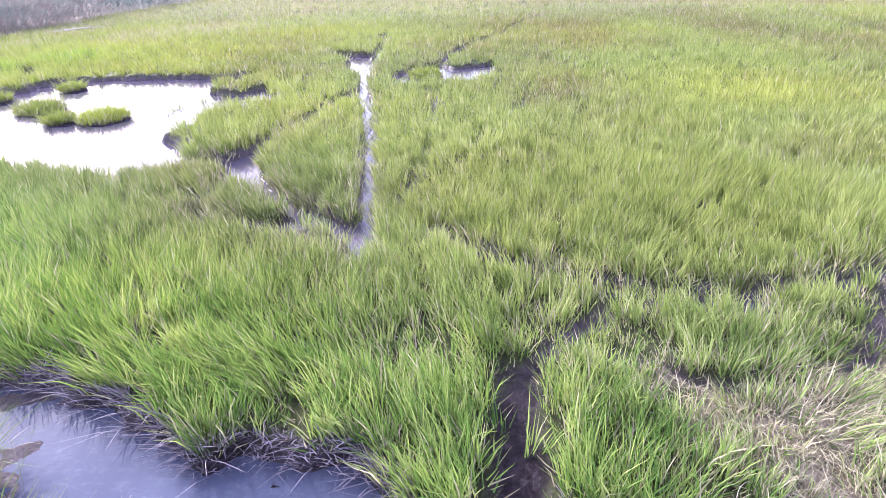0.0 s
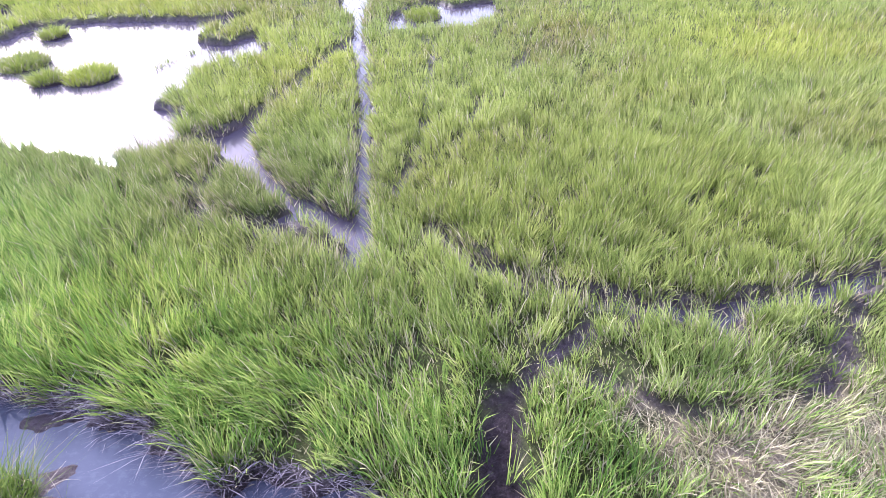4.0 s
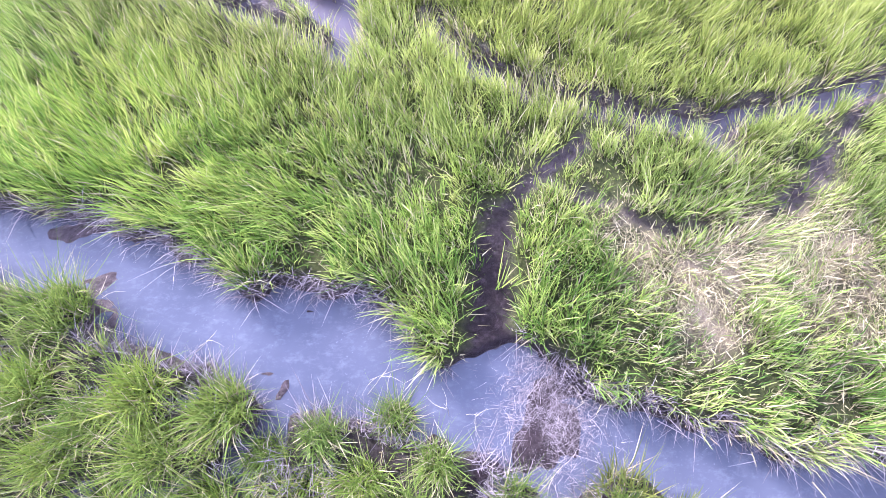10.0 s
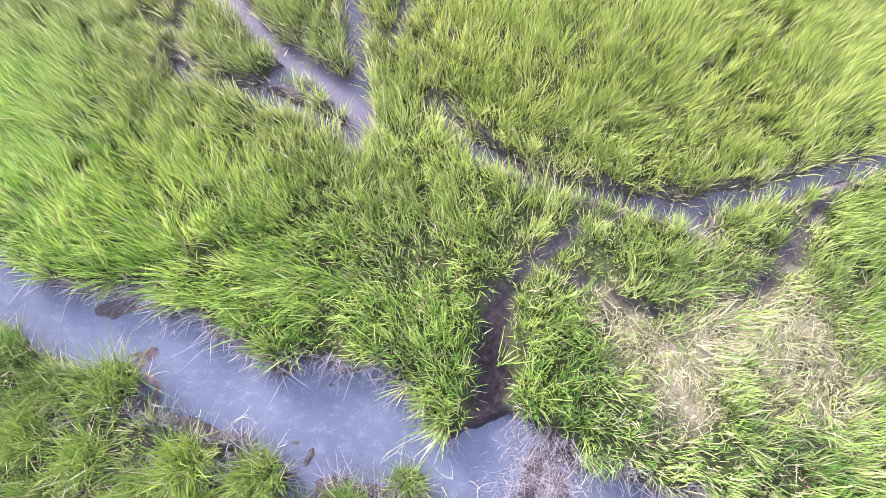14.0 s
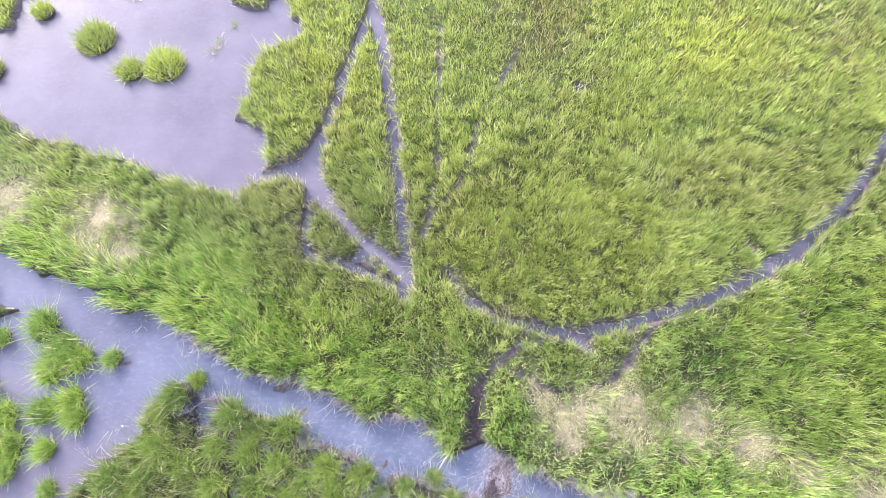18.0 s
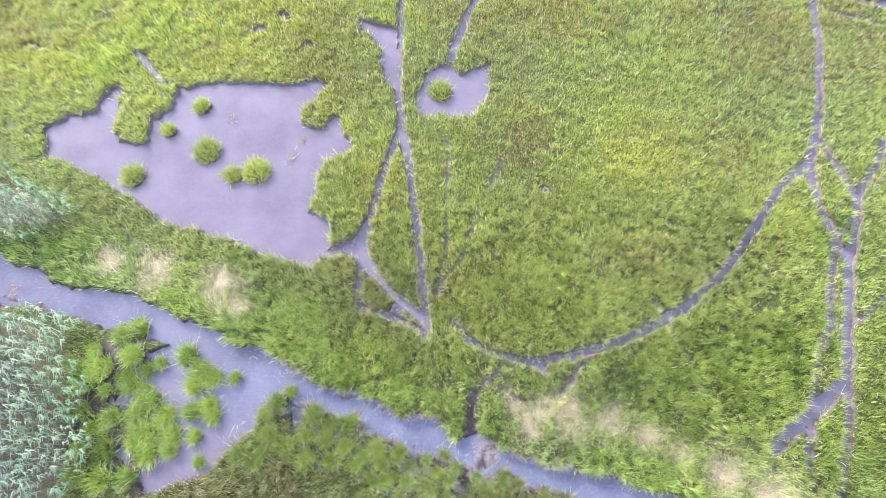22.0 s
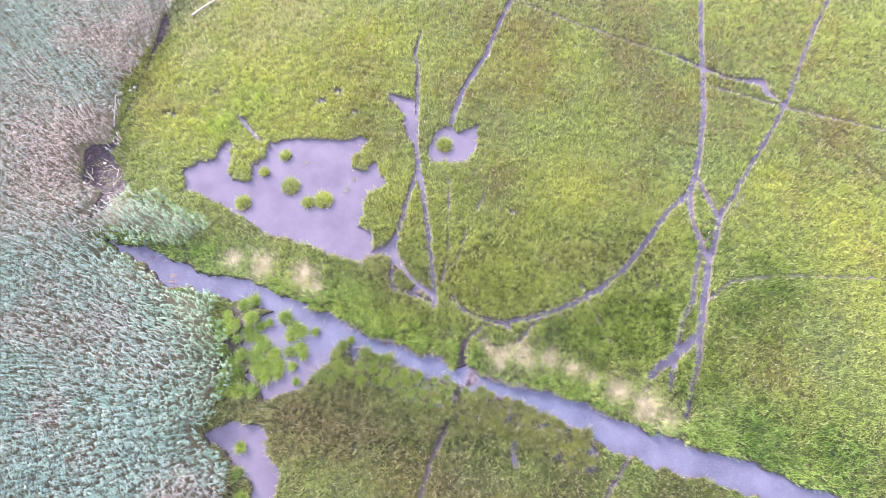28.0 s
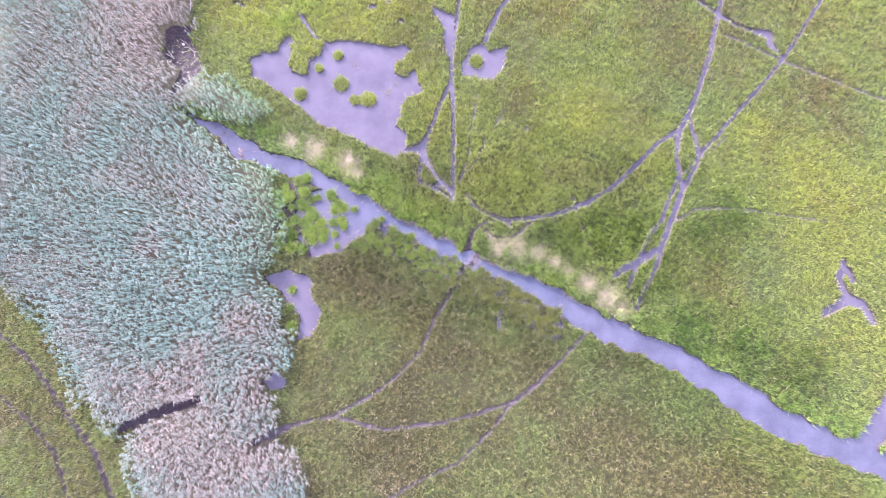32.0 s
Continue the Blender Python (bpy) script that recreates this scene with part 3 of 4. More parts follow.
def trail_depth(x, y):
    u, v = warped(x, y)
    d = np.full(x.shape, 1e9)
    for line in TRAILS.values():
        d = np.minimum(d, to_line(u, v, line))
    return d + 0.07 * lattice(x, y, 0.3, 24) + 0.05 * lattice(x, y, 0.13, 25)


def spots(x, y, centres):
    s = np.zeros(x.shape)
    for cx, cy, r in centres:
        s = np.maximum(s, np.exp(-((x - cx) ** 2 + (y - cy) ** 2) / (r * r)))
    return s


def step(a, b, v):
    k = np.clip((v - a) / (b - a), 0, 1)
    return k * k * (3 - 2 * k)


def land(x, y, wet, trail):
    """The marsh surface over the water, which lies at z = 0."""
    top = 0.20 + 0.05 * lattice(x, y, 2.3, 5) + 0.03 * lattice(x, y, 0.5, 6)
    z = -0.14 + (top + 0.14) * step(-0.08, 0.15, wet)
    shoal = np.exp(-(((x - 0.72 - 0.25 * (y + 0.9)) / 0.62) ** 4 + ((y + 0.9) / 0.85) ** 4))
    z = z + (0.045 * lattice(x, y, 0.19, 26) + 0.03 * lattice(x, y, 0.1, 27)) * step(0.5, 0.1, np.abs(wet - 0.12))
    z = np.maximum(z, -0.14 + shoal * (0.178 + 0.03 * lattice(x, y, 0.42, 7) + 0.025 * lattice(x, y, 0.17, 8)))
    u, v = x + 0.22 * lattice(x, y, 0.5, 72) + 0.1 * lattice(x, y, 0.2, 73), y + 0.22 * lattice(x, y, 0.5, 74) + 0.1 * lattice(x, y, 0.2, 75)
    flats = spots(u, v, MUDFLATS)
    z = np.maximum(z, -0.14 + step(0.05, 0.75, flats) * (0.144 + 0.04 * lattice(x, y, 0.35, 7) + 0.035 * lattice(x, y, 0.14, 8)))
    prints = (0.035 * lattice(x, y, 0.21, 76) + 0.03 * lattice(x, y, 0.11, 77)) * step(0.25, 0.0, trail) * step(0.05, 0.3, wet)
    return z + prints - 0.10 * step(0.15, -0.15, trail) * step(0.0, 0.4, wet)


# ---- ground and water ----
def spaced(lo, hi, cell):
    out = np.cumsum(4.0 * 1.6 ** np.arange(13))
    mid = np.linspace(lo, hi, round((hi - lo) / cell) + 1)
    return np.concatenate([(lo - out)[::-1], mid, hi + out])


def sheet(name, verts, faces, material, smooth=True):
    me = bpy.data.meshes.new(name)
    me.vertices.add(len(verts))
    me.vertices.foreach_set("co", np.asarray(verts, np.float32).ravel())
    n, k = faces.shape
    me.loops.add(n * k)
    me.polygons.add(n)
    me.loops.foreach_set("vertex_index", faces.astype(np.int32).ravel())
    me.polygons.foreach_set("loop_start", np.arange(0, n * k, k, dtype=np.int32))
    me.polygons.foreach_set("use_smooth", np.full(n, smooth))
    me.materials.append(material)
    me.update(calc_edges=True)
    return me


def marks(me, **values):
    for key, v in values.items():
        me.attributes.new(key, "FLOAT", "POINT").data.foreach_set("value", np.asarray(v, np.float32))


# one sheet to the horizon: 0.45 m cells, split five ways along every bank, ditch and trail
SPLIT = 5
gx, gy = spaced(-54, 54, 0.45), spaced(-32, 66, 0.45)
fine_x = np.interp(np.arange((len(gx) - 1) * SPLIT + 1) / SPLIT, np.arange(len(gx)), gx)
fine_y = np.interp(np.arange((len(gy) - 1) * SPLIT + 1) / SPLIT, np.arange(len(gy)), gy)
cx, cy = np.meshgrid((gx[:-1] + gx[1:]) / 2, (gy[:-1] + gy[1:]) / 2)
edge = (np.abs(wet_depth(cx, cy)) < 0.5) | (trail_depth(cx, cy) < 0.42) | ((np.abs(cx) < 7) & (cy > -3.5) & (cy < 5))
edge &= (np.abs(cx) < 54) & (cy > -32) & (cy < 60)
row = len(fine_x)
iy, ix = np.nonzero(~edge)
q = iy * SPLIT * row + ix * SPLIT
quads = [np.stack([q, q + SPLIT, q + SPLIT * row + SPLIT, q + SPLIT * row], 1)]
iy, ix = np.nonzero(edge)
for a in range(SPLIT):
    for b in range(SPLIT):
        q = (iy * SPLIT + a) * row + ix * SPLIT + b
        quads.append(np.stack([q, q + 1, q + row + 1, q + row], 1))
used, faces = np.unique(np.concatenate(quads), return_inverse=True)
X, Y = fine_x[used % row], fine_y[used // row]
WET, TRAIL = wet_depth(X, Y), trail_depth(X, Y)
Z = land(X, Y, WET, TRAIL)
me = ground_mesh = sheet("ground", np.stack([X, Y, Z], -1), faces.reshape(-1, 4), M_GROUND)
bare = np.maximum(np.maximum(step(0.28 - 0.12 * step(2, 6, np.maximum(np.abs(X) - 9, Y - 8)), 0.03, WET), step(0.12, -0.1, TRAIL)), 0.85 * ((strip(X, Y) > 0.5) | (spots(X, Y, FENS) > 0.5)))
bare = np.maximum(bare, 0.2 * step(0.8, -0.5, to_pool(X, Y, REED_BED)))
# over the mudflats, pale paints a wet sheen into the mud colour
marks(me, pale=np.maximum(0.7 * step(0.6, 0.05, np.abs(to_pool(X, Y, POOLS["pond"]))) * step(17.5, 15, Y), np.maximum(np.maximum(0.5 * spots(X, Y, MUDFLATS), 0.5 * step(-25, -23, X) * step(2, 4, Y - np.interp(X, [p[0] for p in COURSES["creek"]], [p[1] for p in COURSES["creek"]]))), 0.3 * step(-4, -7, Y) * step(-20, -15, X))).ravel(), mud=bare.ravel(), straw=np.maximum(spots(X, Y, STRAW) * (0.6 + 0.6 * lattice(X, Y, 0.3, 9)), 0.22 * step(0.5, -1.0, to_pool(X, Y, REED_BED))).clip(0, 1).ravel())
tagged(new("ground", me), "dark marsh soil with muddy banks and worn trails", "ground", kind="structure")
wx, wy = np.meshgrid(np.linspace(-70, 75, 74), np.linspace(-50, 75, 64))
q = (np.arange(63)[:, None] * 74 + np.arange(73)[None]).ravel()
me = sheet("water", np.stack([wx, wy, 0 * wx], -1).reshape(-1, 3), np.stack([q, q + 1, q + 75, q + 74], 1), M_WATER)
line = np.array(COURSES["creek"])
over = wy - np.interp(wx, line[:, 0], line[:, 1])
marks(me, silt=np.maximum(0.75 * step(1.5, 4, np.abs(over)), 0.3 * step(7, 12, np.abs(wx))).ravel())
tagged(new("water", me), "still silty grey-mauve water of the creek and ponds", "water", kind="structure")


# ---- grass ----
def blades(name, base, height, width, lean, material, dry, tone, dull, tuft, joints=2, curl=0.5):
    """One mesh of tapering blades. base n x 3, height and width n, lean n x 2 (metres sideways per metre of height)."""
    n = len(base)
    turn = rng.uniform(0, 2 * np.pi, n)
    side = np.stack([np.cos(turn), np.sin(turn), np.zeros(n)], 1) * (width / 2)[:, None]
    rows = []
    for k in range(joints):
        s = k / joints
        out = s * (1 - curl) + curl * s * s
        mid = base + np.concatenate([lean * (height * out)[:, None], (height * s * (1 - 0.25 * curl * s))[:, None]], 1)
        rows += [mid - side * (1 - 0.25 * s), mid + side * (1 - 0.25 * s)]
    rows.append(base + np.concatenate([lean * height[:, None], (height * (1 - 0.25 * curl))[:, None]], 1))
    v = np.stack(rows, 1)
    c = v.shape[1]
    tris = []
    for a in range(0, 2 * joints - 2, 2):
        tris += [[a, a + 1, a + 3], [a, a + 3, a + 2]]
    tris.append([c - 3, c - 2, c - 1])
    f = ((np.arange(n) * c)[:, None, None] + np.array(tris)[None]).reshape(-1, 3)
    me = sheet(name, v.reshape(-1, 3), f, material)
    marks(me, dry=np.repeat(dry, c), tone=np.repeat(tone, c), dull=np.repeat(dull, c), tuft=np.repeat(tuft, c))
    return me


def scatter(x0, x1, y0, y1, per):
    n = int((x1 - x0) * (y1 - y0) * per)
    return rng.uniform(x0, x1, n), rng.uniform(y0, y1, n)


CORE = (-9, 13.5, -3, 8)
FIELD = (-52, 54, -27, 84)


def off_core(x, y):
    return np.maximum(np.maximum(CORE[0] - x, x - CORE[1]), np.maximum(CORE[2] - y, y - CORE[3])).clip(0)


def thick(x, y):
    """Blades to the square metre."""
    return np.maximum(1000 * np.exp(-off_core(x, y) / 5.5), 245 - 130 * step(34, 42, y) - 60 * step(44, 60, y))


def colours(x, y):
    """How yellow and how dull the stand is, from the plan."""
    line = np.array(COURSES["creek"])
    bank = y - np.interp(x, line[:, 0], line[:, 1])
    tone = 0.28 * step(4, 8, bank) + 0.5 * spots(x, y, TONE) + 0.22 * lattice(x, y, 3.5, 41) + 0.2 * lattice(x, y, 9, 42)
    dull = 0.1 * step(16, 24, x) + (0.15 * step(-0.2, -1.2, bank) + 0.5 * step(-3, -8, bank)) * step(44, 30, x) + 0.55 * spots(x, y, DULL) + 0.4 * lattice(x, y, 4, 43) + 0.3 * lattice(x, y, 11, 47) + 0.2 * lattice(x, y, 1.2, 44) + 0.4 * lattice(x, y, 0.32, 48) * step(1, 6, off_core(x, y)) 
    return tone.clip(0, 1), dull.clip(0, 1), bank


def depth_of_green(x, y, bank):
    """How deep a green the stand is: the inner side of the arc ditch and the south bank."""
    south = 0.6 * step(-0.2, -1.0, bank) * step(-10, -5, bank) * step(44, 30, x)
    return np.maximum(np.maximum(spots(x, y, DEEP), 0.45 * spots(x, y, DEEP_HALF)), south) * (0.8 + 0.4 * lattice(x, y, 1.3, 49))


# low turf closes the meadow between the tufts, away from the muddy crossing
tone, dull, bank = colours(X, Y)
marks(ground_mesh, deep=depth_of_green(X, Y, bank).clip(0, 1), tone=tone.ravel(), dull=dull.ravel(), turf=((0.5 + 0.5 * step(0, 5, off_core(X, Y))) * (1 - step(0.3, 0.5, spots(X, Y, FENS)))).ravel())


def meadow(name, tx, ty, many, spread, joints, label, tallness=1.0, girth=1.0, thatch=0.0):
    """Tufts of blades; many to a tuft."""
    wet, trail = wet_depth(tx, ty), trail_depth(tx, ty)
    shy = 0.06 * step(2, 12, off_core(tx, ty))
    by_creek = step(1.6, 0.9, to_line(tx, ty, COURSES["creek"]))
    shy = shy * 0.7 + by_creek * (0.07 + 0.12 * step(0.0, 0.4, lattice(tx, ty, 0.9, 61))) - 0.03 + 0.03 * step(0.8, 0.4, to_pool(tx, ty, POOLS["pond"]))
    ford = spots(tx, ty, [(0.05, 0.45, 1.0)])
    p = step(0.02 + shy, 0.12 + shy, wet) * (0.10 - 0.09 * ford + (0.90 + 0.09 * ford) * step(0.12 * ford, 0.14 + 0.14 * ford, trail)) * step(-0.6, 0.4, to_pool(tx, ty, REED_BED))
    away_from = step(2, 9, off_core(tx, ty))
    p = p * (0.35 + 0.65 * step(-0.7, -0.15, (1 - away_from) * lattice(tx, ty, 0.45, 11) + away_from * lattice(tx, ty, 0.24, 12))) * (1 - (0.5 + 0.2 * step(-3.6, -2.6, tx)) * strip(tx, ty)) * (1 - 0.55 * spots(tx, ty, STRAW)) * (1 - 0.5 * spots(tx, ty, TRODDEN)) * (1 - (0.75 + 0.2 * step(-10, -12, tx)) * step(0.35, 0.5, spots(tx, ty, FENS)))
    keep = rng.uniform(0, 1, len(tx)) < p
    tx, ty, wet, trail = tx[keep], ty[keep], wet[keep], trail[keep]
    tz = land(tx, ty, wet, trail)
    n = len(tx)
    straw = spots(tx, ty, STRAW) * (0.65 + 0.35 * lattice(tx, ty, 0.8, 45))
    tone, dull, bank = colours(tx, ty)
    lush = np.maximum(np.exp(-((bank - 1.6) / 2.2) ** 2), np.maximum(spots(tx, ty, LUSH_SPOTS), 0.5 * spots(tx, ty, DEEP)))
    dull = dull * (1 - 0.7 * lush * (bank > 0))
    tall = (0.46 + 0.17 * lush + 0.06 * lattice(tx, ty, 1.6, 46)) * rng.uniform(0.8, 1.15, n) * (1 - 0.62 * straw.clip(0, 1)) * (1 - 0.45 * spots(tx, ty, TRODDEN))
    far = step(1, 10, off_core(tx, ty))
    comb = (1 - 0.85 * far)[:, None] * np.stack([0.20 * lattice(tx, ty, 1.0, 31), 0.20 * lattice(tx, ty, 1.0, 32)], 1) + (-0.05, 0.02)
    flat = straw[:, None] * 1.6 * np.stack([lattice(tx, ty, 0.7, 33), lattice(tx, ty, 0.7, 34)], 1)
    e = 0.06
    away = np.stack([wet_depth(tx - e, ty) - wet_depth(tx + e, ty), wet_depth(tx, ty - e) - wet_depth(tx, ty + e)], 1) / (2 * e)
    droop = (step(0.5, 0.02, wet) * (0.15 + 0.05 * by_creek[keep]))[:, None] * away.clip(-1, 1)
    lean0 = comb + flat + droop + rng.normal(0, 1, (n, 2)) * (0.13 - 0.03 * far)[:, None]
    own = rng.uniform(0, 1, n)
    own = own + far * (0.1 + 0.75 * own - own)
    dry0 = 0.05 + thatch + 0.3 * spots(tx, ty, TRODDEN) + 1.05 * straw.clip(0, 1) + 0.35 * step(0.25, 0.05, wet) + 0.45 * spots(tx, ty, DRY_SPOTS) + 0.14 * step(-1.5, -4, bank) * step(26, 12, tx) * step(-28, -20, tx) + 0.5 * step(30, 46, ty) + 0.16 * dull
    w0 = np.minimum(0.0135 * (1000 / thick(tx, ty)) ** 0.7, 0.034)
    r = lambda a: np.repeat(a, many, 0)
    m = n * many
    off = rng.normal(0, 1, (m, 2)) * r(spread * (1000 / thick(tx, ty)) ** 0.25)[:, None]
    base = np.stack([r(tx) + off[:, 0], r(ty) + off[:, 1], r(tz) - 0.03], 1)
    lean = r(lean0) + off * 2.2 + rng.normal(0, 1, (m, 2)) * r(0.15 + 0.05 * far)[:, None]
    height = r(tall * (1 - 0.12 * far)) * rng.uniform(0.55, 1.15, m) * tallness
    dry = (rng.uniform(0, 1, m) < r(dry0)) * rng.uniform(0.5, 1, m)
    me = blades(name, base, height, r(w0) * rng.uniform(0.7, 1.3, m) * girth, lean, M_GRASS, dry, r(tone), r(dull), r(own), joints)
    marks(me, lush=np.repeat(r(lush), 2 * joints + 1), deep=np.repeat(r(depth_of_green(tx, ty, bank).clip(0, 1)), 2 * joints + 1))
    tagged(new(name, me), label, "grass", kind="stuff")


def tuft_seeds(inside, many):
    """Tuft centres, thinning away from the creek crossing."""
    xs, ys = [], []
    for x0, x1, y0, y1, top in ((*CORE, 1000), (-20, 21, -15, 20, 1000), (*FIELD, 245)):
        x, y = scatter(x0, x1, y0, y1, top / many)
        d = off_core(x, y)
        big = (x > -20) & (x < 21) & (y > -15) & (y < 20)
        mine = (d <= 0) if top == 1000 and x0 == CORE[0] else ((d > 0) & big if top == 1000 else ~big)
        mine &= rng.uniform(0, 1, len(x)) < thick(x, y) / top
        xs.append(x[mine]), ys.append(y[mine])
    x, y = np.concatenate(xs), np.concatenate(ys)
    pick = (off_core(x, y) < 3.5) == inside
    return x[pick], y[pick]


x, y = tuft_seeds(True, 18)
meadow("marsh_grass_near", x, y, 18, 0.055, 2, "dense bright green cordgrass on the creek banks")
x, y = scatter(-10, 11, -5, 10, 60)
meadow("grass_undergrowth", x, y, 11, 0.10, 1, "short undergrowth and dry thatch between the cordgrass tufts", 0.45, 1.5, 0.4)
x, y = scatter(-10, 11, -5, 5, 1500)
wet = wet_depth(x, y)
ok = (wet > -0.02) & (wet < 0.20) & (to_line(x, y, COURSES["creek"]) < 1.3) & (lattice(x, y, 0.5, 71) > -0.45)
x, y, wet = x[ok], y[ok], wet[ok]
n, e = len(x), 0.06
away = np.stack([wet_depth(x - e, y) - wet_depth(x + e, y), wet_depth(x, y - e) - wet_depth(x, y + e)], 1) / (2 * e)
me = blades("bank_fringe", np.stack([x, y, land(x, y, wet, trail_depth(x, y)) - 0.01], 1), rng.uniform(0.08, 0.30, n), rng.uniform(0.006, 0.012, n),
            away.clip(-1, 1) * 0.5 + rng.normal(0, 0.7, (n, 2)), M_DEAD, np.ones(n), np.zeros(n), np.zeros(n), rng.uniform(0, 1, n), 2)
tagged(new("bank_fringe", me), "dead grey-white stems hanging over the muddy creek banks", "dead grass", kind="stuff")
x, y = scatter(-19, 17, -6, 10, 900)
wet, trail = wet_depth(x, y), trail_depth(x, y)
ok = (rng.uniform(0, 0.9, len(x)) < spots(x, y, STRAW)) & (wet > 0.2) & (trail > 0.1)
x, y, wet, trail = x[ok], y[ok], wet[ok], trail[ok]
n = len(x)
me = blades("straw_mat", np.stack([x, y, land(x, y, wet, trail) + rng.uniform(0, 0.12, n)], 1), rng.uniform(0.02, 0.12, n), rng.uniform(0.006, 0.013, n),
            rng.normal(0, 2.0, (n, 2)) + np.stack([2.5 * lattice(x, y, 0.7, 33), 2.5 * lattice(x, y, 0.7, 34)], 1), M_GRASS, rng.uniform(0.6, 1, n), np.zeros(n), np.zeros(n), rng.uniform(0, 1, n), 1)
tagged(new("straw_mat", me), "flattened pale straw lying on the trampled bank", "straw", kind="stuff")
x, y = tuft_seeds(False, 9)
meadow("marsh_grass_wide", x, y, 9, 0.06, 1, "yellow-green cordgrass meadow cut by narrow ditches")


# ---- reeds ----
DEAD_REEDS = [(-29.3, 27, 3.5), (-32.5, 20.5, 4.5), (-30.5, 22, 4), (-33, 19, 6), (-29, 30, 7), (-21, -19, 8), (-31, 40, 8), (-19, -9, 3)]


def reeds(name, label, area, size=1.0, many=14):
    x0, x1, y0, y1, per = area
    gap = 1 / math.sqrt(per)
    x, y = (g.ravel() + rng.uniform(-0.6, 0.6, g.size) * gap for g in np.meshgrid(np.arange(x0, x1, gap), np.arange(y0, y1, gap)))
    d = to_pool(x + 0.7 * lattice(x, y, 1.5, 51), y + 0.7 * lattice(x, y, 1.5, 52), REED_BED)
    wet, trail = wet_depth(x, y), trail_depth(x, y)
    keep = (d < 0.6) & ((size > 1) == ((x < -50) | (y > 42))) & (wet > 0.1) & (trail > 0) & (lattice(x, y, 0.7, 54) > -0.86) & (rng.uniform(0, 1, x.size) < 0.6 + 0.4 * step(0.5, -1.5, d))
    x, y, d = x[keep], y[keep], d[keep]
    z = land(x, y, wet[keep], trail[keep])
    n = len(x)
    h = rng.uniform(1.4, 2.2, n) * (0.6 + 0.4 * step(0, 2.5, -d))
    edge_green = step(-5, 0, d) * spots(x, y, [(-18.5, 2.5, 6), (-23.5, 12.5, 5)])
    dead = ((0.10 - 0.3 * (size > 1) + 0.75 * spots(x, y, DEAD_REEDS) + 0.4 * lattice(x, y, 3, 53)) * (1 - edge_green)).clip(0, 1)
    lean = rng.normal(0, 0.08, (n, 2)) + (0.12, -0.02) + 0.1 * np.stack([lattice(x, y, 2, 55), lattice(x, y, 2, 56)], 1)
    stem = np.stack([x, y, z], 1)
    base, hh, ww, ll = [stem], [h], [np.full(n, 0.016 * size)], [lean]
    dr, tu = [(dead + 0.3).clip(0, 1)], rng.uniform(0, 1, n)
    wind = np.stack([1.5 + 0.3 * lattice(x, y, 3, 57), -0.8 + 0.35 * lattice(x, y, 3, 58)], 1)
    for k in range(many):
        s = 1 - 0.62 * rng.uniform(0, 1, n) ** 1.6
        base.append(np.concatenate([stem[:, :2] + lean * (h * s * s)[:, None], (z + h * s * 0.95)[:, None]], 1))
        a, out = rng.uniform(0, 2 * np.pi, n), rng.uniform(0.4, 1.5, n)
        hh.append(rng.uniform(0.10, 0.27, n) * size), ww.append(rng.uniform(0.028, 0.055, n) * size)
        ll.append(np.stack([np.cos(a), np.sin(a)], 1) * out[:, None] + wind), dr.append((rng.uniform(0, 1, n) < dead) * rng.uniform(0.5, 1, n))
    none = np.zeros(n * (many + 1))
    me = blades(name, np.concatenate(base), np.concatenate(hh), np.concatenate(ww), np.concatenate(ll), M_REED, np.concatenate(dr), none, none + (0.35 if size > 1 else 0.0), np.tile(tu, many + 1), 1)
    marks(me, lush=np.repeat(np.tile(edge_green, many + 1), 3))
    tagged(new(name, me), label, "reeds", kind="stuff")


reeds("reed_bed", "dense bed of grey-green common reeds with dead stalks", (-51, -10, -32, 43, 16))
reeds("reed_bed_far", "distant grey-green reeds beyond the marsh", (-76, -17, 20, 84, 4.2), 2.0, 7)


# ---- tussocks ----
def part(name, me, parent, label=""):
    ob = new(name, me)
    ob.parent = parent
    return tagged(ob, label)


def mound_mesh(r, h, seed):
    """A lumpy root mound of mud."""
    bm = bmesh.new()
    bmesh.ops.create_icosphere(bm, subdivisions=3, radius=1.0)
    for v in bm.verts:
        k = 1 + 0.22 * noise.noise(v.co * 1.7 + Vector((seed, 0, 0))) + 0.08 * noise.noise(v.co * 6)
        v.co = Vector((v.co.x * r * k, v.co.y * r * k, (v.co.z * h * k if v.co.z > 0 else v.co.z * 0.25)))
    me = bpy.data.meshes.new("root_mound")
    bm.to_mesh(me)
    bm.free()
    me.materials.append(M_GROUND)
    me.polygons.foreach_set("use_smooth", [True] * len(me.polygons))
    marks(me, mud=np.ones(len(me.vertices)), straw=np.zeros(len(me.vertices)), pale=np.zeros(len(me.vertices)))
    return me


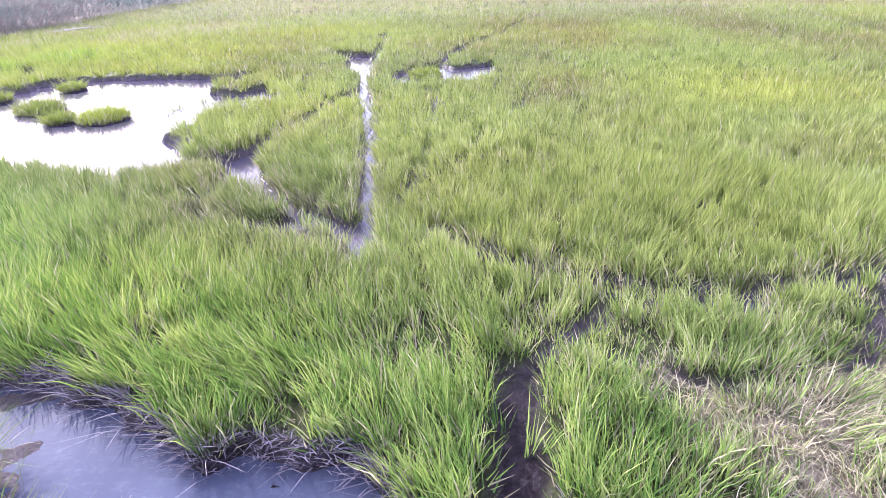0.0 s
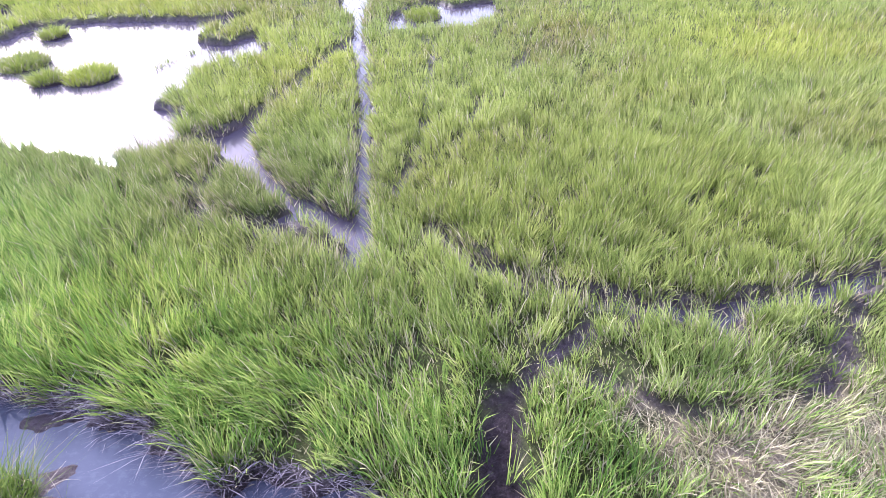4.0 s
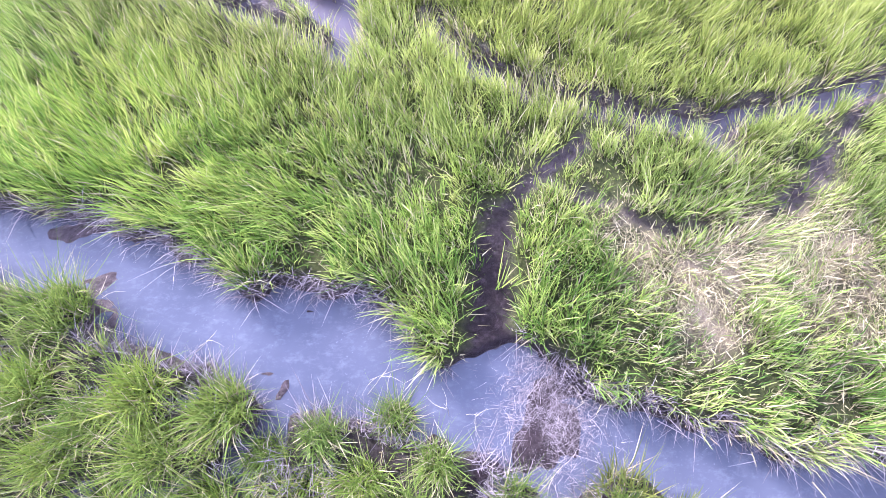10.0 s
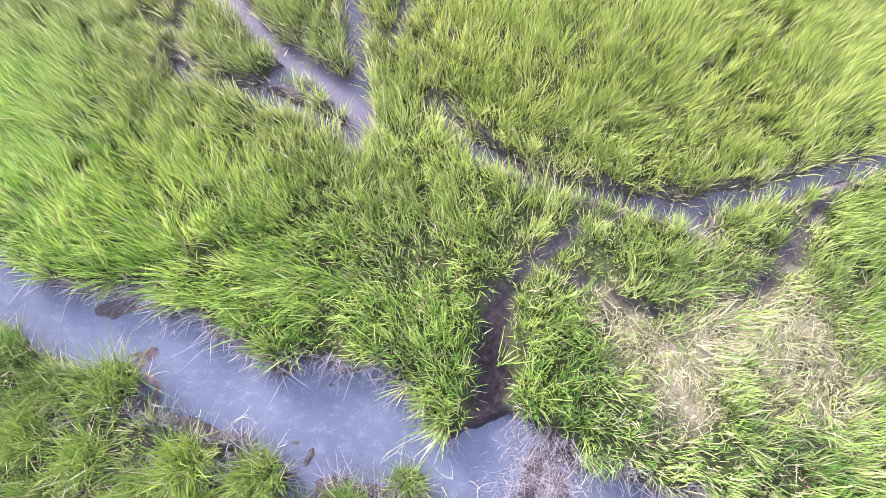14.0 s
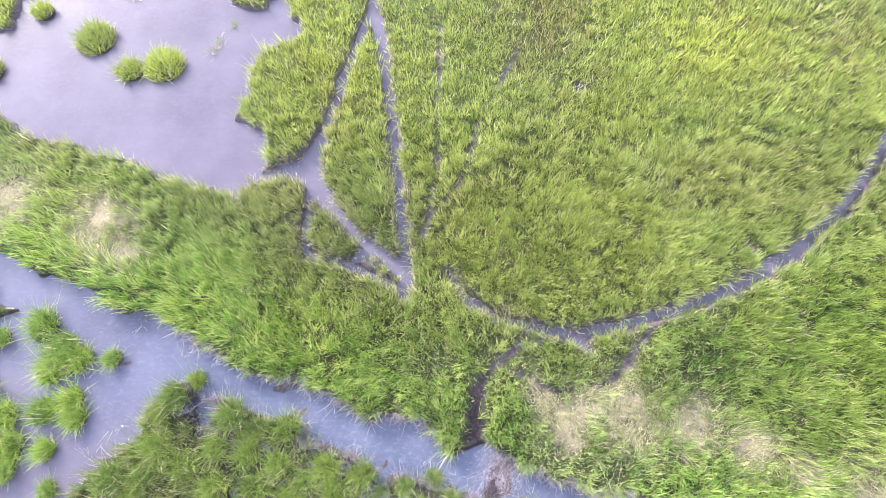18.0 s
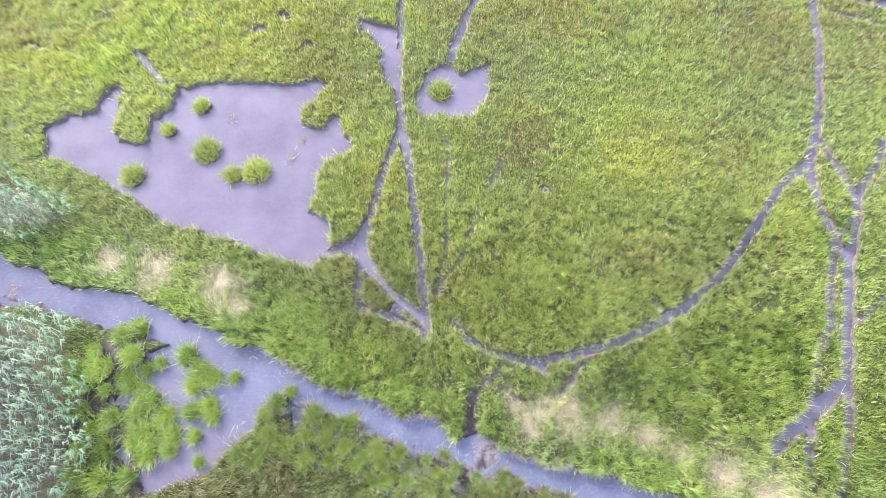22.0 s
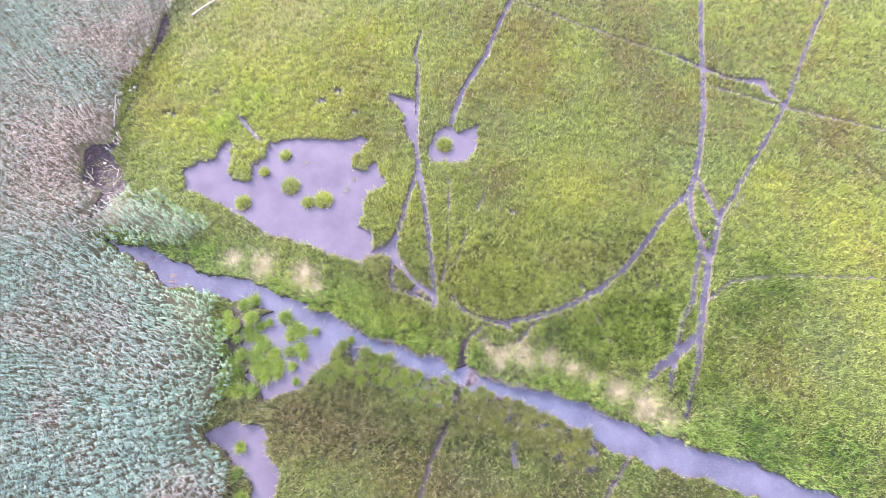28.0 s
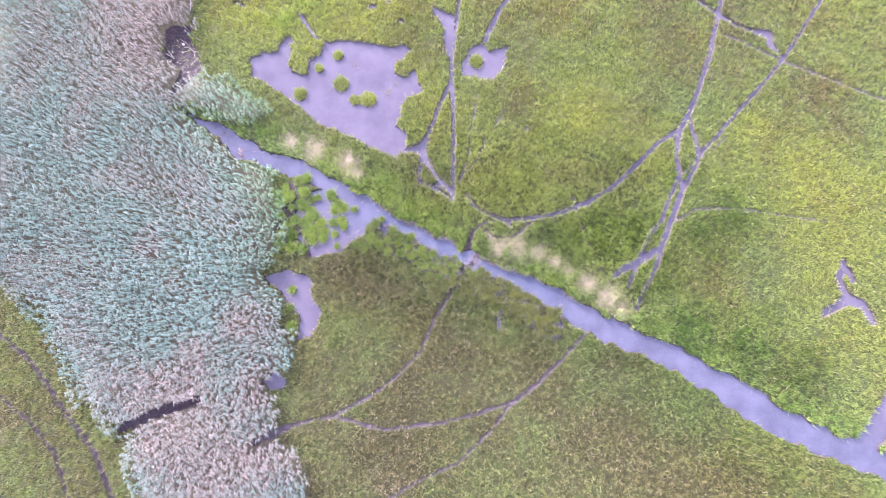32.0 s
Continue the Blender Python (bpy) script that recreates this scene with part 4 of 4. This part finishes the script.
def fountain(r, tall, many, splay, dryness, yellow, joints=3, width=0.013, dull=0.0, loose=0.2, lush=None):
    """Blades that rise from a mound and arch outwards, in a few leaning bunches."""
    a, s = rng.uniform(0, 2 * np.pi, many), np.sqrt(rng.uniform(0, 1, many))
    out = np.stack([np.cos(a), np.sin(a)], 1)
    base = np.concatenate([out * (r * s)[:, None], (0.10 * (1 - s * s))[:, None]], 1)
    bunch = rng.integers(0, 9, many)
    swing = rng.normal(0, 0.28, (9, 2))
    lean = out * (splay * s)[:, None] + swing[bunch] + rng.normal(0, loose, (many, 2))
    height = tall * (0.35 + 0.85 * rng.uniform(0, 1, many) ** 1.3) * (1 - 0.15 * s) * rng.uniform(0.75, 1.1, 9)[bunch]
    dry = (rng.uniform(0, 1, many) < dryness + 0.2 * (s > 0.85)) * rng.uniform(0.5, 1, many)
    own = (rng.uniform(0, 1, 9)[bunch] * 0.5 + 0.4 * rng.uniform(0, 1, many)) * 0.64
    me = blades("foliage", base, height, width * rng.uniform(0.7, 1.4, many), lean, M_GRASS, dry, np.full(many, yellow), np.full(many, dull), own, joints, 0.6)
    marks(me, lush=np.full(len(me.vertices), 1 - yellow if lush is None else lush), clump=np.ones(len(me.vertices)))
    return me


def tussock(name, r, tall, many, splay, dryness, yellow, label, group, seed, joints=3, width=0.013, dull=0.0, loose=0.2, lush=None):
    ob = new(name)
    # mud mound pushed to one side, its dark rim also standing in for shade
    part("root_mound", mound_mesh(r * (0.85 if "islet" in name else 1.05), 0.10, seed), ob, "dark wet root mound, shifted to double as the tuft's shade").location = (0.11, -0.06, 0)
    part("foliage", fountain(r, tall, many, splay, dryness, yellow, joints, width, dull, loose, lush), ob)
    return tagged(ob, label, "tussock", group)


KINDS = [tussock("grass_tussock", 0.27 + 0.03 * k, 0.64 + 0.04 * k, 680, 0.32 + 0.08 * k, 0.06 + 0.03 * k, 0.02 + 0.05 * k, text, "tussocks on the creek bank", k, 2, 0.0125, 0.5, 0.34, 0.9)
         for k, text in enumerate(("arching bright green cordgrass tussock on a dark mud mound", "tall green cordgrass tussock with a few straw blades in the mud",
                                   "spreading yellow-green cordgrass tussock beside the creek", "loose green tussock with dry straw-coloured skirt at the water"))]


def placed(where, kinds):
    """Copies of the kinds at the places (x, y, size); the kinds themselves take the first ones."""
    for i, (x, y, size) in enumerate(where):
        k = i % len(kinds)
        px, py = np.array([float(x)]), np.array([float(y)])
        z = float(max(land(px, py, wet_depth(px, py), trail_depth(px, py))[0], -0.03))
        m = pose(x, y, z, 0, 0, rng.uniform(0, 360)) @ Matrix.Scale(size, 4)
        if i < len(kinds):
            kinds[k].matrix_basis = m
        else:
            base = kinds[k].matrix_basis.copy()
            kinds[k].matrix_basis = Matrix()
            copy_thing(kinds[k], m)
            kinds[k].matrix_basis = base


def apart(x, y, gap, most):
    out = []
    for p in zip(x, y):
        if all((p[0] - q[0]) ** 2 + (p[1] - q[1]) ** 2 > gap * gap for q in out):
            out.append((*p, rng.uniform(0.75, 1.3)))
            if len(out) == most:
                break
    return out


x, y = scatter(-10, 9, -7, 4, 30)
ok = (strip(x, y) > 0.5) & (trail_depth(x, y) > 0.1) & (to_pool(x, y, POOLS["creek_bays"]) > 0.12) & (to_line(x, y, COURSES["creek"]) > 0.05)
ok &= x > -2.2
ok &= np.hypot(x + 0.4, (y + 1.4) * 1.5) > 1.9
bank_spots = [(-2.1, -1.05, 0.75), (-1.26, -0.88, 0.74), (-0.72, -1.38, 0.62), (0.2, -1.85, 0.66), (1.4, -1.95, 0.75), (-1.58, -1.55, 0.75), (-1.05, -1.95, 0.7), (-2.3, -1.75, 0.8), (-2.8, -1.25, 0.8), (-2.95, -2.0, 0.85),
              (-1.85, -2.35, 0.8), (-3.4, -1.8, 0.85), (-1.15, -2.65, 0.75), (0.55, -2.45, 0.7), (-3.95, -2.0, 0.85), (-4.6, -1.9, 0.85), (-2.45, -2.9, 0.8), (0.95, -3.0, 0.75), (-3.3, -2.7, 0.85), (1.0, -2.2, 0.6)]
back_spots = apart(x[ok], y[ok], 0.57, 80)
x, y = scatter(-20, -8, -4, 6, 30)
near_pool = to_pool(x, y, POOLS["pool_marsh"])
ok = (near_pool < 2.6) & (spots(x, y, FENS) > 0.45) & (trail_depth(x, y) > 0.1) & (to_line(x, y, COURSES["creek"]) > 0.25) & (to_pool(x, y, INLET) > 0.1)
ok &= x < -15.6
flood_spots = [(px, py, 1.06 * k) for px, py, k in MARSH_TUFTS] + [(px, py, 0.9 * k) for px, py, k in apart(x[ok], y[ok], 0.92, 60)] + [(-16.2, -5.6, 0.7), (-16.3, -7.3, 0.9), (-15.7, -9.0, 0.9)]
placed(bank_spots, KINDS)
DARK = [tussock("grass_tussock", 0.28 + 0.03 * k, 0.60 + 0.04 * k, 620, 0.34 + 0.08 * k, 0.12, 0.02, text, "tussocks on the creek bank", k + 20, 2, 0.0135, 1.0, 0.34, 0.75)
        for k, text in enumerate(("dark olive-green tussock on the far side of the creek bank", "dull green cordgrass tussock with brown straw in the mud"))]
placed(back_spots, DARK)
MARSH = [tussock("marsh_tussock", 0.39 + 0.04 * k, 0.76 + 0.05 * k, 760, 0.26 + 0.08 * k, 0.06, 0.08 + 0.12 * k, text, "tussocks in the flooded marsh", k + 5, 2, 0.015, 0.55, 0.38, 0.9)
         for k, text in enumerate(("large bright yellow-green tussock in the flooded marsh", "broad green tussock with a dark foot of mud and stand-in shade in shallow water", "ragged yellow-green tussock standing in silty water"))]
FLOOD = [tussock("marsh_tussock", 0.42 + 0.05 * k, 0.74 + 0.05 * k, 680, 0.30 + 0.1 * k, 0.08, 0.32 + 0.12 * k, text, "tussocks in the flooded marsh", k + 9, 2, 0.019, 0.0, 0.38, 0.7)
         for k, text in enumerate(("rounded green tussock among flooded gaps beside the reeds", "coarse yellow-green tussock standing in dark wet mud"))]
placed(BANK_TUFTS, MARSH)
placed(flood_spots, FLOOD)

for cx, cy, r in ISLETS:
    ob = tussock("grass_islet", r, 0.42, int(1400 * r * r + 300), 0.4, 0.06, 0.85, "low round islet of yellow-green grass in the pond", "islets in the pond", cx, 2, 0.02, 0.0, 0.4)
    ob.location = (cx, cy, 0.02)


x, y = 0.75 + rng.normal(0, 0.36, 3200), -0.85 + rng.normal(0, 0.40, 3200)
n = len(x)
me = blades("root_stubble", np.stack([x, y, np.full(n, 0.015)], 1), rng.uniform(0.02, 0.07, n), rng.uniform(0.004, 0.008, n), rng.normal(0, 2.2, (n, 2)), M_DEAD,
            np.ones(n), np.zeros(n), np.zeros(n), rng.uniform(0, 1, n), 1)
tagged(new("root_stubble", me), "pale dead root stubble on a mud shoal in the creek", "stubble", kind="stuff")


for cx, cy in [(-9.5, 15.1), (-9.0, 15.9), (-13.3, 17.5), (-9.7, 14.7)]:
    ob = tussock("pond_sprig", 0.25, 0.32, 60, 0.6, 0.35, 0.4, "sparse pale shoots standing in the shallow pond", "shoots in the pond", cx, 2, 0.018, 0.3, 0.4)
    ob.location = (cx, cy, -0.12)


# ---- dry stalks, driftwood and litter ----
def plain(name, colour, rough=0.8, grain=30):
    m = Mat(name)
    c = m.ramp(m.noise(grain, 4, 0.6, stretch=(1, 1, 0.2)), (0.3, [v * 0.6 for v in colour]), (0.7, colour))
    return m.done(m.set(m.n("BsdfPrincipled"), Base_Color=c, Roughness=rough, Normal=m.bump(m.noise(grain * 2, 4), 0.5, 0.01)))


M_STALK, M_DRIFT, M_LITTER = plain("bleached_stalk", (0.36, 0.33, 0.25)), plain("grey_driftwood", (0.34, 0.31, 0.28), 0.85, 12), plain("washed_litter", (0.3, 0.3, 0.3), 0.5)


def rod(name, a, b, r0, r1, material, bow=0.0, sides=7, rings=6):
    """A tapered, slightly bowed and knotted rod."""
    a, b = Vector(a), Vector(b)
    axis = (b - a).normalized()
    u = axis.orthogonal().normalized()
    w = axis.cross(u)
    bm = bmesh.new()
    loops = []
    for i in range(rings + 1):
        s = i / rings
        c = a.lerp(b, s) + u * bow * math.sin(math.pi * s)
        r = (r0 + (r1 - r0) * s) * (1 + 0.12 * noise.noise(c * 3))
        loops.append([bm.verts.new(c + (u * math.cos(2 * math.pi * k / sides) + w * math.sin(2 * math.pi * k / sides)) * r) for k in range(sides)])
    for p, q2 in zip(loops, loops[1:]):
        for k in range(sides):
            bm.faces.new((p[k], p[(k + 1) % sides], q2[(k + 1) % sides], q2[k]))
    bm.faces.new(loops[0][::-1]), bm.faces.new(loops[-1])
    me = bpy.data.meshes.new(name)
    bm.to_mesh(me)
    bm.free()
    me.materials.append(material)
    return me


STALKS = [(-4.4, 0.33), (-4.64, 0.22), (-4.96, 0.54), (-4.01, -0.02), (-1.65, -0.6), (-0.55, -0.9), (-0.37, -0.84), (-0.79, -0.83), (2.3, -2.12), (2.82, -2.02), (-1.0, -0.18), (1.48, 0.04), (1.27, -0.71), (0.91, -1.41)]
for i, (x, y) in enumerate(STALKS):
    ob = new("dry_stalk")
    ob.location = (x, y, -0.03)
    turn, tip = rng.uniform(0, 6.28), rng.uniform(0.35, 0.75)
    lean = rng.uniform(0.15, 0.6)
    end = Vector((math.cos(turn) * lean, math.sin(turn) * lean, tip))
    part("stem", rod("stem", (0, 0, -0.1), end, 0.0035, 0.002, M_STALK, 0.03, 5, 5), ob)
    for k in range(2):
        s = end * rng.uniform(0.5, 0.9)
        away = turn + rng.uniform(-1.2, 1.2)
        part("leaf", rod("leaf", s, s + Vector((math.cos(away) * 0.28, math.sin(away) * 0.28, rng.uniform(-0.1, 0.1))), 0.0035, 0.001, M_STALK, 0.04, 4, 4), ob)
    tagged(ob, "single bleached reed stalk standing in the creek mud", "dry stalk", "dry stalks in the creek")


SHEAVES = [(-11.6, -0.2), (-10.75, 4.0), (-9.2, 2.85), (-10.95, 0.7), (-12.2, 2.2), (-21.6, 7.7)]
for x, y in SHEAVES:
    ob = new("stalk_sheaf")
    ob.location = (x, y, 0.0)
    turn = rng.uniform(0, 6.28)
    for k in range(9):
        away, lean, tip = turn + rng.normal(0, 0.7), rng.uniform(0.2, 0.6), rng.uniform(0.15, 0.45)
        foot = Vector((rng.normal(0, 0.09), rng.normal(0, 0.09), -0.1))
        part("stem", rod("stem", foot, foot + Vector((math.cos(away) * lean, math.sin(away) * lean, tip + 0.1)), 0.0045, 0.002, M_STALK, 0.03, 4, 4), ob)
    tagged(ob, "sheaf of bleached dead stalks leaning over the water", "dead stalks", "stalk sheaves along the creek")


def log(name, a, b, r0, r1, label, stubs=0, category="driftwood"):
    a, b = Vector(a), Vector(b)
    ob = new(name)
    ob.location = a
    part("trunk", rod("trunk", (0, 0, 0), b - a, r0, r1, M_DRIFT, 0.02 * (b - a).length, 9, 9), ob)
    for k in range(stubs):
        c = (b - a) * rng.uniform(0.2, 0.9)
        t = rng.uniform(0, 6.28)
        part("branch_stub", rod("branch_stub", c, c + Vector((math.cos(t) * 0.3, math.sin(t) * 0.3, 0.18)), r1 * 0.6, r1 * 0.25, M_DRIFT, 0.02, 6, 3), ob)
    tagged(ob, label, category, "driftwood by the reeds")


log("driftwood_log", (-25.48, 33.62, 0.30), (-23.24, 35.6, 0.34), 0.085, 0.055, "long pale driftwood log lying on the marsh grass", 3)
log("driftwood_pole", (-30.62, 21.27, 0.30), (-31.11, 24.55, 0.36), 0.06, 0.04, "thin grey driftwood pole at the reed edge", 1)
for i in range(16):
    x, y = -30.2 + rng.normal(0, 0.8), 16.8 + rng.normal(0, 1.5)
    t, n = rng.uniform(0, 6.28), rng.uniform(0.4, 1.1)
    log("driftwood_stick", (x, y, 0.2), (x + math.cos(t) * n, y + math.sin(t) * n, 0.24), 0.022, 0.012, "short bleached stick on the dark mud")
for i, (x, y) in enumerate([(-29.6, 25.4), (-29.9, 25.1), (-32.0, 23.6), (-31.4, 23.4), (-30.7, 17.6)]):
    bm = bmesh.new()
    bmesh.ops.create_icosphere(bm, subdivisions=2, radius=0.13)
    for v in bm.verts:
        v.co *= 1 + 0.4 * noise.noise(v.co * 6 + Vector((i * 3, 0, 0)))
        v.co.z = v.co.z * 0.45
    me = bpy.data.meshes.new("litter_piece")
    bm.to_mesh(me)
    bm.free()
    me.materials.append(M_LITTER)
    ob = new("litter_piece", me)
    ob.location = (x, y, 0.27)
    tagged(ob, "crumpled white scrap of washed-up litter", "litter", "litter by the reeds")
